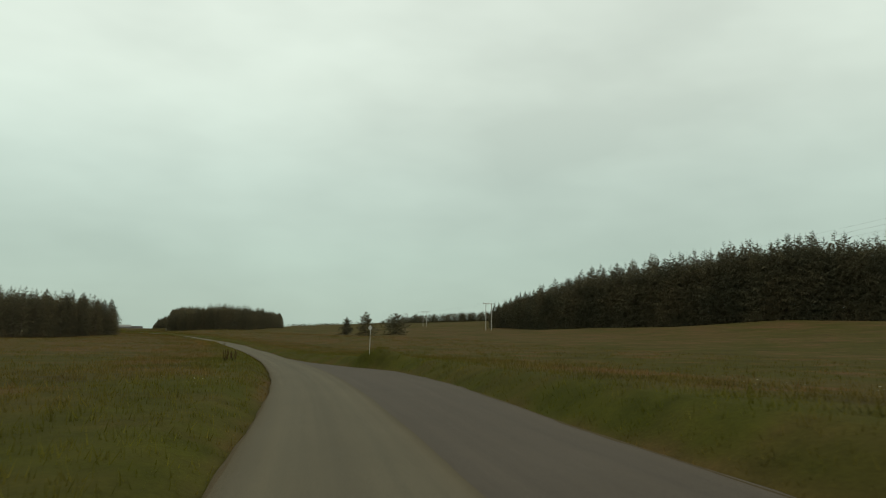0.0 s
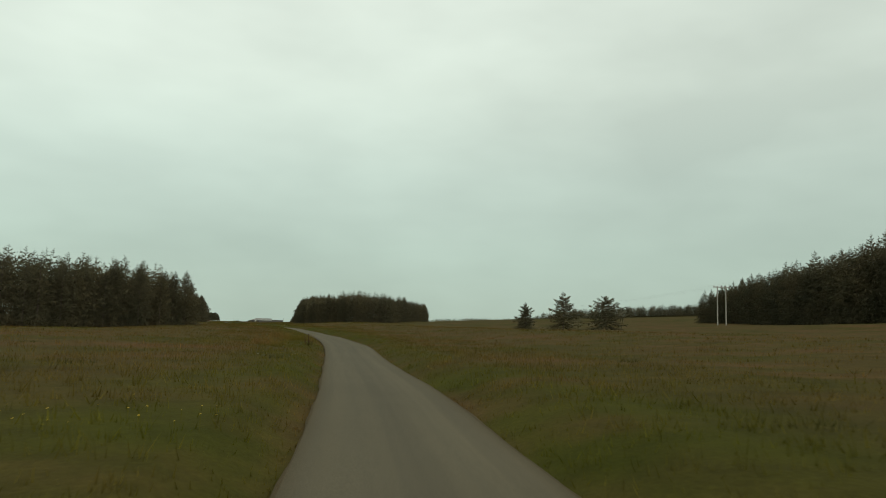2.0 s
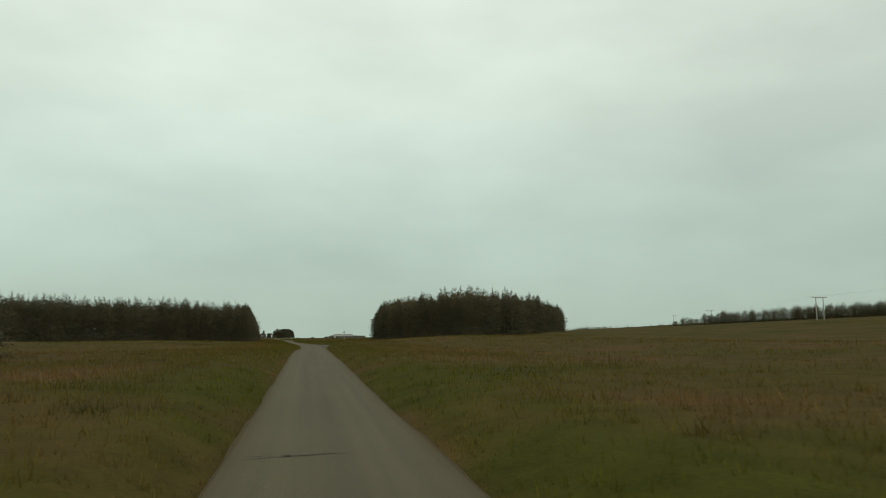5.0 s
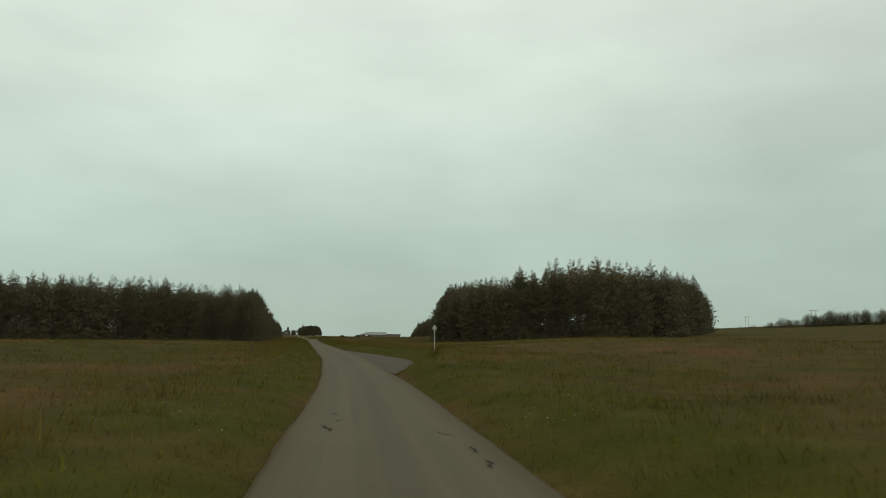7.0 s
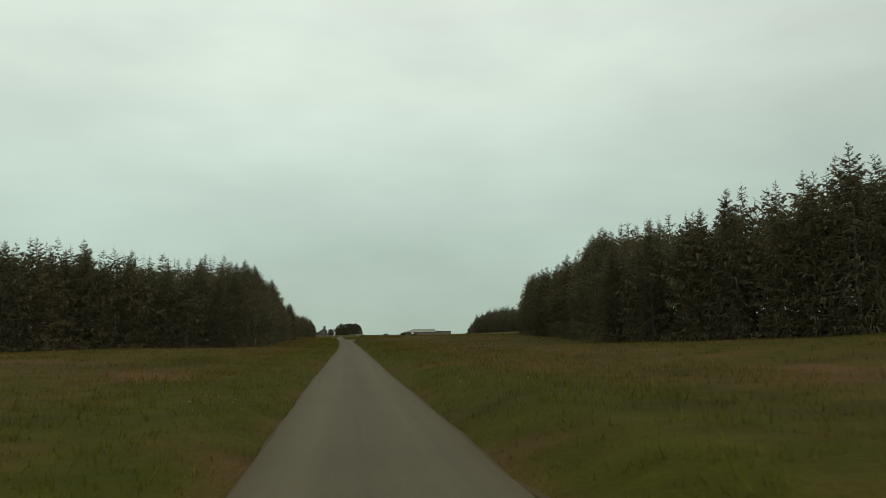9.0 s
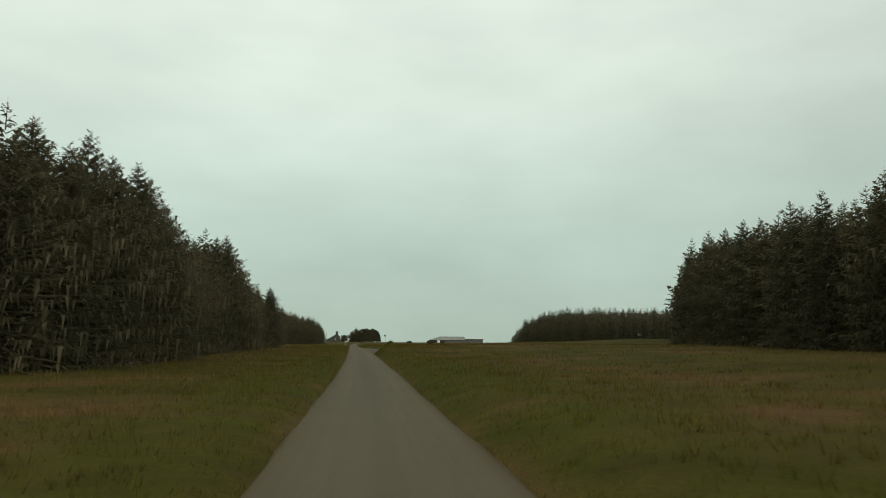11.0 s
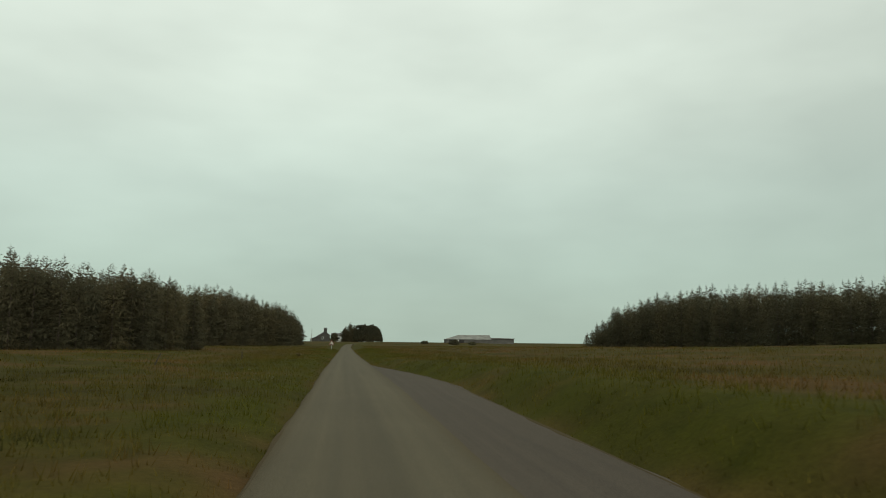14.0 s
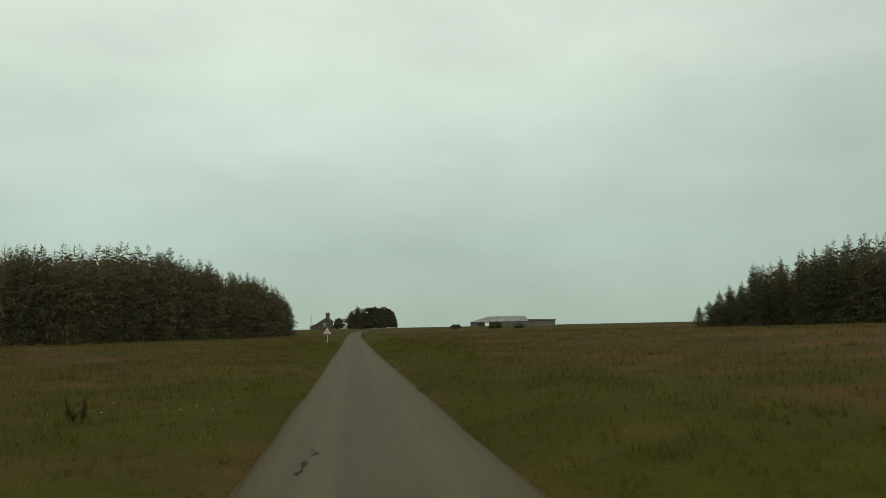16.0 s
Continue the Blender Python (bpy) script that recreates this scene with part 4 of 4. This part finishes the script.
def on_road(y, d):
    return float(road_x(np.array([y]))[0]) + d


BROKEN = "broken crack along the wheel track"
crack(on_road(167.3, -0.77), 167.3, 1.15, 0.10, -91, 1, "open crack across the worn tarmac")
r = random.Random(5)
for k in range(36):
    y = 149.6 + 0.26 * k + r.uniform(-0.2, 0.2)
    crack(on_road(y, -0.72 + r.uniform(-0.13, 0.16)), y, r.uniform(0.2, 0.6), r.uniform(0.03, 0.10), r.uniform(-14, 14), 10 + k, BROKEN)
for k in range(9):
    y = 155.2 + 0.8 * k
    crack(on_road(y, 0.88 + r.uniform(-0.08, 0.08)), y, r.uniform(0.3, 0.8), r.uniform(0.05, 0.12), r.uniform(-18, 18), 50 + k, BROKEN)
for k in range(6):
    y = 145.6 + 0.8 * k
    crack(on_road(y, -0.3 + r.uniform(-0.12, 0.12)), y, r.uniform(0.3, 0.7), r.uniform(0.03, 0.09), r.uniform(-14, 14), 80 + k, BROKEN)
for k, (y, d) in enumerate(((232.6, -0.1), (233.8, -0.08), (234.9, -0.05), (232.0, 1.65), (229.2, 1.7), (230.3, 1.72), (498.3, -0.45), (499.4, -0.4), (415, -0.5), (417, -0.55))):
    crack(on_road(y, d), y, r.uniform(0.4, 0.9), r.uniform(0.04, 0.10), r.uniform(-20, 20), 60 + k, "short broken crack along the wheel track")


# ---------------------------------------------------------------- grass and flowers


def blades(name, xs, ys, heights, per, width, mat, label, spread=0.10, droop=0.5):
    """Tufts of grass: every blade one tapering leaf."""
    g = np.random.default_rng(len(name) + len(xs))
    n = len(xs)
    x = np.repeat(xs, per) + g.normal(0, spread, n * per)
    y = np.repeat(ys, per) + g.normal(0, spread, n * per)
    h = np.repeat(heights, per) * g.uniform(0.5, 1.15, n * per)
    z = land(x, y) - 0.02
    a = g.uniform(0, 6.283, n * per)
    b = g.uniform(0, 6.283, n * per)
    w = width * g.uniform(0.6, 1.4, n * per)
    lean = h * droop * g.uniform(0.1, 1.0, n * per)
    v = np.empty((n * per, 3, 3), np.float32)
    v[:, 0] = np.stack([x - w * np.cos(a), y - w * np.sin(a), z], 1)
    v[:, 1] = np.stack([x + w * np.cos(a), y + w * np.sin(a), z], 1)
    v[:, 2] = np.stack([x + lean * np.cos(b), y + lean * np.sin(b), z + h], 1)
    me = np_mesh(name, v.reshape(-1, 3), np.arange(n * per * 3).reshape(-1, 3), mat)
    off = x - road_x(y)
    away = np.maximum(np.maximum(off - right_edge(y), left_edge(y) - off), 0) / 20.0
    me.uv_layers.new(name="UVMap").data.foreach_set("uv", np.repeat(np.stack([away, y / 20.0], 1), 3, axis=0).astype(np.float32).ravel())
    tagged(new(name, me), label, "grass", kind="stuff")


def beside(n, y0, y1, near, far, seed, power=2.0):
    """Spots on both sides of the road, thicker close to it."""
    g = np.random.default_rng(seed)
    y = g.uniform(y0, y1, n)
    d = near + (far - near) * g.random(n) ** power
    s = g.random(n) < 0.5
    off = np.where(s, right_edge(y) + d, left_edge(y) - d)
    return road_x(y) + off, y


x, y = beside(60000, -4, 560, 0.06, 9, 1, 1.5)
g = np.random.default_rng(2)
away = np.minimum(np.maximum(x - road_x(y) - right_edge(y), left_edge(y) - x + road_x(y)), 1.2) / 1.2
blades("verge_grass", x, y, g.uniform(0.06, 0.13, len(x)) * (0.8 + 0.9 * away), 6, 0.009, BLADES, "short green and brown grass along the road", 0.11, 0.7)
x, y = beside(44000, 0, 600, 2.5, 36, 3, 1.25)
g = np.random.default_rng(4)
blades("rough_grass", x, y, g.uniform(0.12, 0.27, len(x)), 6, 0.015, BLADES, "rough olive and brown grass on the fields", 0.18, 0.8)
x, y = beside(7000, 0, 600, 2.5, 40, 13, 1.2)
patch = np.sin(x * 0.13 + 1.0) * np.sin(y * 0.09) + 0.6 * np.sin(x * 0.31 + y * 0.23) > 0.15
x, y = x[patch], y[patch]
blades("dry_grass", x, y, g.uniform(0.20, 0.42, len(x)), 9, 0.006, DRY, "tall dry brown grass in patches on the field", 0.22, 0.7)
x, y = beside(240, 0, 600, 1.2, 14, 15, 1.2)
blades("dark_weeds", x, y, g.uniform(0.08, 0.20, len(x)), 60, 0.010, WEEDS, "dark leafy weed clumps in the verge", 0.30, 0.9)
tall = [(121.0, -2.4), (122.3, -2.7), (123.4, -3.2), (121.6, -3.4), (126.0, -4.0), (128.5, -4.6), (228.5, -3.8), (227.0, -4.3), (230.5, -4.1), (109.0, -3.9), (111.5, -4.6)]
g = np.random.default_rng(12)
y = np.repeat([t[0] for t in tall], 20) + g.normal(0, 0.6, 20 * len(tall))
x = np.repeat([on_road(t[0], t[1]) for t in tall], 20) + g.normal(0, 0.4, 20 * len(tall))
blades("seed_grass", x, y, g.uniform(0.35, 0.75, len(x)), 20, 0.005, STRAW, "tall pale seeding grass in clumps by the road", 0.10, 0.5)
g = np.random.default_rng(14)
feet = np.array(SIGN_FEET)
spots = np.concatenate([feet[:1].repeat(60, 0), feet[1:].repeat(240, 0)]) + g.normal(0, 1, (540, 2)) * (0.45, 1.1)
keep = spots[:, 0] - road_x(spots[:, 1]) > right_edge(spots[:, 1]) + 0.35
x, y = spots[keep].T
blades("long_grass", x, y, g.uniform(0.12, 0.36, len(x)), 12, 0.006, BLADES, "long green grass round the feet of the road signs", 0.12, 1.0)
y = g.uniform(416, 430, 620)
x = road_x(y) + right_edge(y) + 0.2 + g.random(620) ** 2 * 3.0
blades("tall_verge_grass", x, y, g.uniform(0.10, 0.28, len(x)), 10, 0.006, BLADES, "tall brown grass before a passing place", 0.10, 0.8)


def flowers(name, spots, size, mat, label, seed):
    """Small open flower heads on thin stalks, gathered round the spots: x, y, count, reach."""
    g = np.random.default_rng(seed)
    xs = np.concatenate([g.normal(x, s, n) for x, y, n, s in spots])
    ys = np.concatenate([g.normal(y, s * 1.6, n) for x, y, n, s in spots])
    off = xs - road_x(ys)
    keep = (off > right_edge(ys) + 0.3) | (off < left_edge(ys) - 0.3)
    xs, ys = xs[keep], ys[keep]
    n = len(xs)
    zs = land(xs, ys) + g.uniform(0.06, 0.24, n)
    tri, stalk = [], []
    for x, y, z in zip(xs, ys, zs):
        q = size * g.uniform(0.6, 1.3)
        t, u = g.uniform(-0.5, 0.5), g.uniform(-0.5, 0.5)
        ring = [(x + q * math.cos(k * 1.2566), y + q * math.sin(k * 1.2566), z + q * (t * math.cos(k * 1.2566) + u * math.sin(k * 1.2566))) for k in range(5)]
        for k in range(5):
            tri += [(x, y, z + q * 0.25), ring[k], ring[(k + 1) % 5]]
        stalk += [(x - 0.004, y, z), (x + 0.004, y, z), (x, y, z - 0.4)]
    v = np.array(tri)
    tagged(new(name, np_mesh(name, v, np.arange(len(v)).reshape(-1, 3), mat)), label, "flowers", kind="stuff")
    v = np.array(stalk)
    tagged(new(name[:-7] + "flower_stalks", np_mesh(name, v, np.arange(len(v)).reshape(-1, 3), BLADES)), "thin green stalks of small flowers", "grass", kind="stuff")


def spot(y, d, n, s):
    return (on_road(y, d), y, n, s)


flowers("white_flowers", [spot(92, -1.9, 26, 0.6), spot(107, -2.1, 22, 0.5), spot(125, -2.6, 14, 0.6), spot(232, -2.6, 16, 0.6), spot(260, -3.0, 50, 0.7), spot(263, -2.4, 25, 0.4),
                          spot(232, 3.0, 24, 0.5), spot(300, 3.2, 16, 0.6), spot(297, -2.2, 16, 0.4), spot(395, -2.4, 14, 0.5), spot(459, -1.9, 70, 0.6), spot(464, -3.0, 40, 0.8), spot(470, -4.5, 20, 1.0), spot(430, -2.0, 26, 0.5),
                          spot(153, 3.6, 16, 0.6), spot(385, 3.0, 20, 0.6), spot(503, -3.2, 18, 0.9), spot(20, -2.6, 26, 0.7), spot(40, -2.8, 24, 0.7), spot(8, 11, 40, 1.2), spot(36, 7.5, 14, 0.8), spot(62, -2.4, 30, 0.6), spot(330, -2.6, 20, 0.6), spot(345, 3.2, 20, 0.6), spot(190, 3.4, 20, 0.6), spot(185, -2.6, 20, 0.6)],
        0.010, PETAL_WHITE, "small white flowers among the verge grass", 8)
flowers("yellow_flowers", [spot(88.6, 3.4, 46, 0.35), spot(90, 4.0, 20, 0.7), spot(94, -2.2, 16, 0.5), spot(262, -2.6, 26, 0.5), spot(75, -2.4, 20, 0.6), spot(104, 5.0, 14, 0.7), spot(60, 4.2, 14, 0.8)],
        0.011, PETAL_YELLOW, "small yellow flowers among the verge grass", 9)


def dock(x, y, h, seed, label):
    """A clump of docks gone to seed: leaning ribbed stalks with whorls of brown seed, narrow leaves at the foot."""
    r = random.Random(seed)
    root = tagged(new("dock_plant"), label, "plant", "docks beside the road")
    for k in range(6):
        hh, a, q = h * r.uniform(0.55, 1.0), r.uniform(0, 6.28), r.uniform(0.02, 0.16)
        foot = Vector((math.cos(a) * q, math.sin(a) * q, -0.05))
        tip = foot + Vector((math.cos(a) * hh * 0.16, math.sin(a) * hh * 0.16, hh))
        bm = bmesh.new()
        rod(bm, foot, tip, 0.008, 0.004, 5)
        stalk = part("stalk", bm, RUSH, root)
        tri = []
        for n in range(60):
            t = r.uniform(0.35, 1.0)
            b, w = r.uniform(0, 6.28), r.uniform(0.01, 0.055) * (1.3 - t)
            c = foot.lerp(tip, t) + Vector((math.cos(b) * w, math.sin(b) * w, 0))
            tri += [c + Vector((0, 0, 0.020)), c + Vector((0.014, 0, -0.012)), c + Vector((-0.006, 0.014, -0.012))]
        v = np.array(tri)
        head = new("seed_head", np_mesh("seed_head", v, np.arange(len(v)).reshape(-1, 3), SEED))
        head.parent = stalk
        head["kind"] = "stuff"
    for k in range(9):
        a = k * 0.7 + r.uniform(-0.3, 0.3)
        bm = bmesh.new()
        L = r.uniform(0.12, 0.24)
        rows = []
        for t, w in ((0, 0.006), (0.25, 0.022), (0.55, 0.026), (0.85, 0.014), (1.0, 0.002)):
            o, z = L * t * 0.8, 0.02 + L * 0.9 * math.sin(2.3 * t)
            rows.append([bm.verts.new((o * math.cos(a) - e * w * math.sin(a), o * math.sin(a) + e * w * math.cos(a), z + abs(e) * 0.008)) for e in (-1, 0, 1)])
        for p, q in zip(rows, rows[1:]):
            for i in (0, 1):
                bm.faces.new((p[i], p[i + 1], q[i + 1], q[i]))
        part("leaf", bm, WEEDS, root)
    root.matrix_basis = pose(x, y, at_land(x, y), 0, 0, r.uniform(0, 360))


def post_or_stalk(x, y, h, lean, turn):
    bm = bmesh.new()
    box(bm, -0.03, 0.03, -0.03, 0.03, -0.3, h, 0.006)
    ob = put_mesh("post_or_stalk", bm, TIMBER)
    ob.matrix_basis = pose(x, y, at_land(x, y), 0, lean, turn)
    tagged(ob, "old leaning wooden fence post in the grass" if abs(lean) > 8 else "thin dark post or stalk in the grass", "post", "old posts in the field")


dock(-17.65, 106.5, 0.75, 1, "dark seeding dock at the edge of the road")
dock(-33.42, 43.6, 0.85, 3, "dark seeding dock at the edge of the road")
dock(-34.35, 41.7, 0.75, 4, "dark seeding dock at the edge of the road")
dock(-4.0, 502.5, 0.5, 5, "dark seeding dock at the edge of the road")
post_or_stalk(-6.4, 485.3, 0.55, 0, 20)
post_or_stalk(-8.7, 473.1, 0.6, 24, 10)
# these two stand in for thin dark plant stalks, built as timber posts
post_or_stalk(-7.6, 274.6, 0.6, 3, 30)
post_or_stalk(-6.6, 276, 0.55, -3, 12)
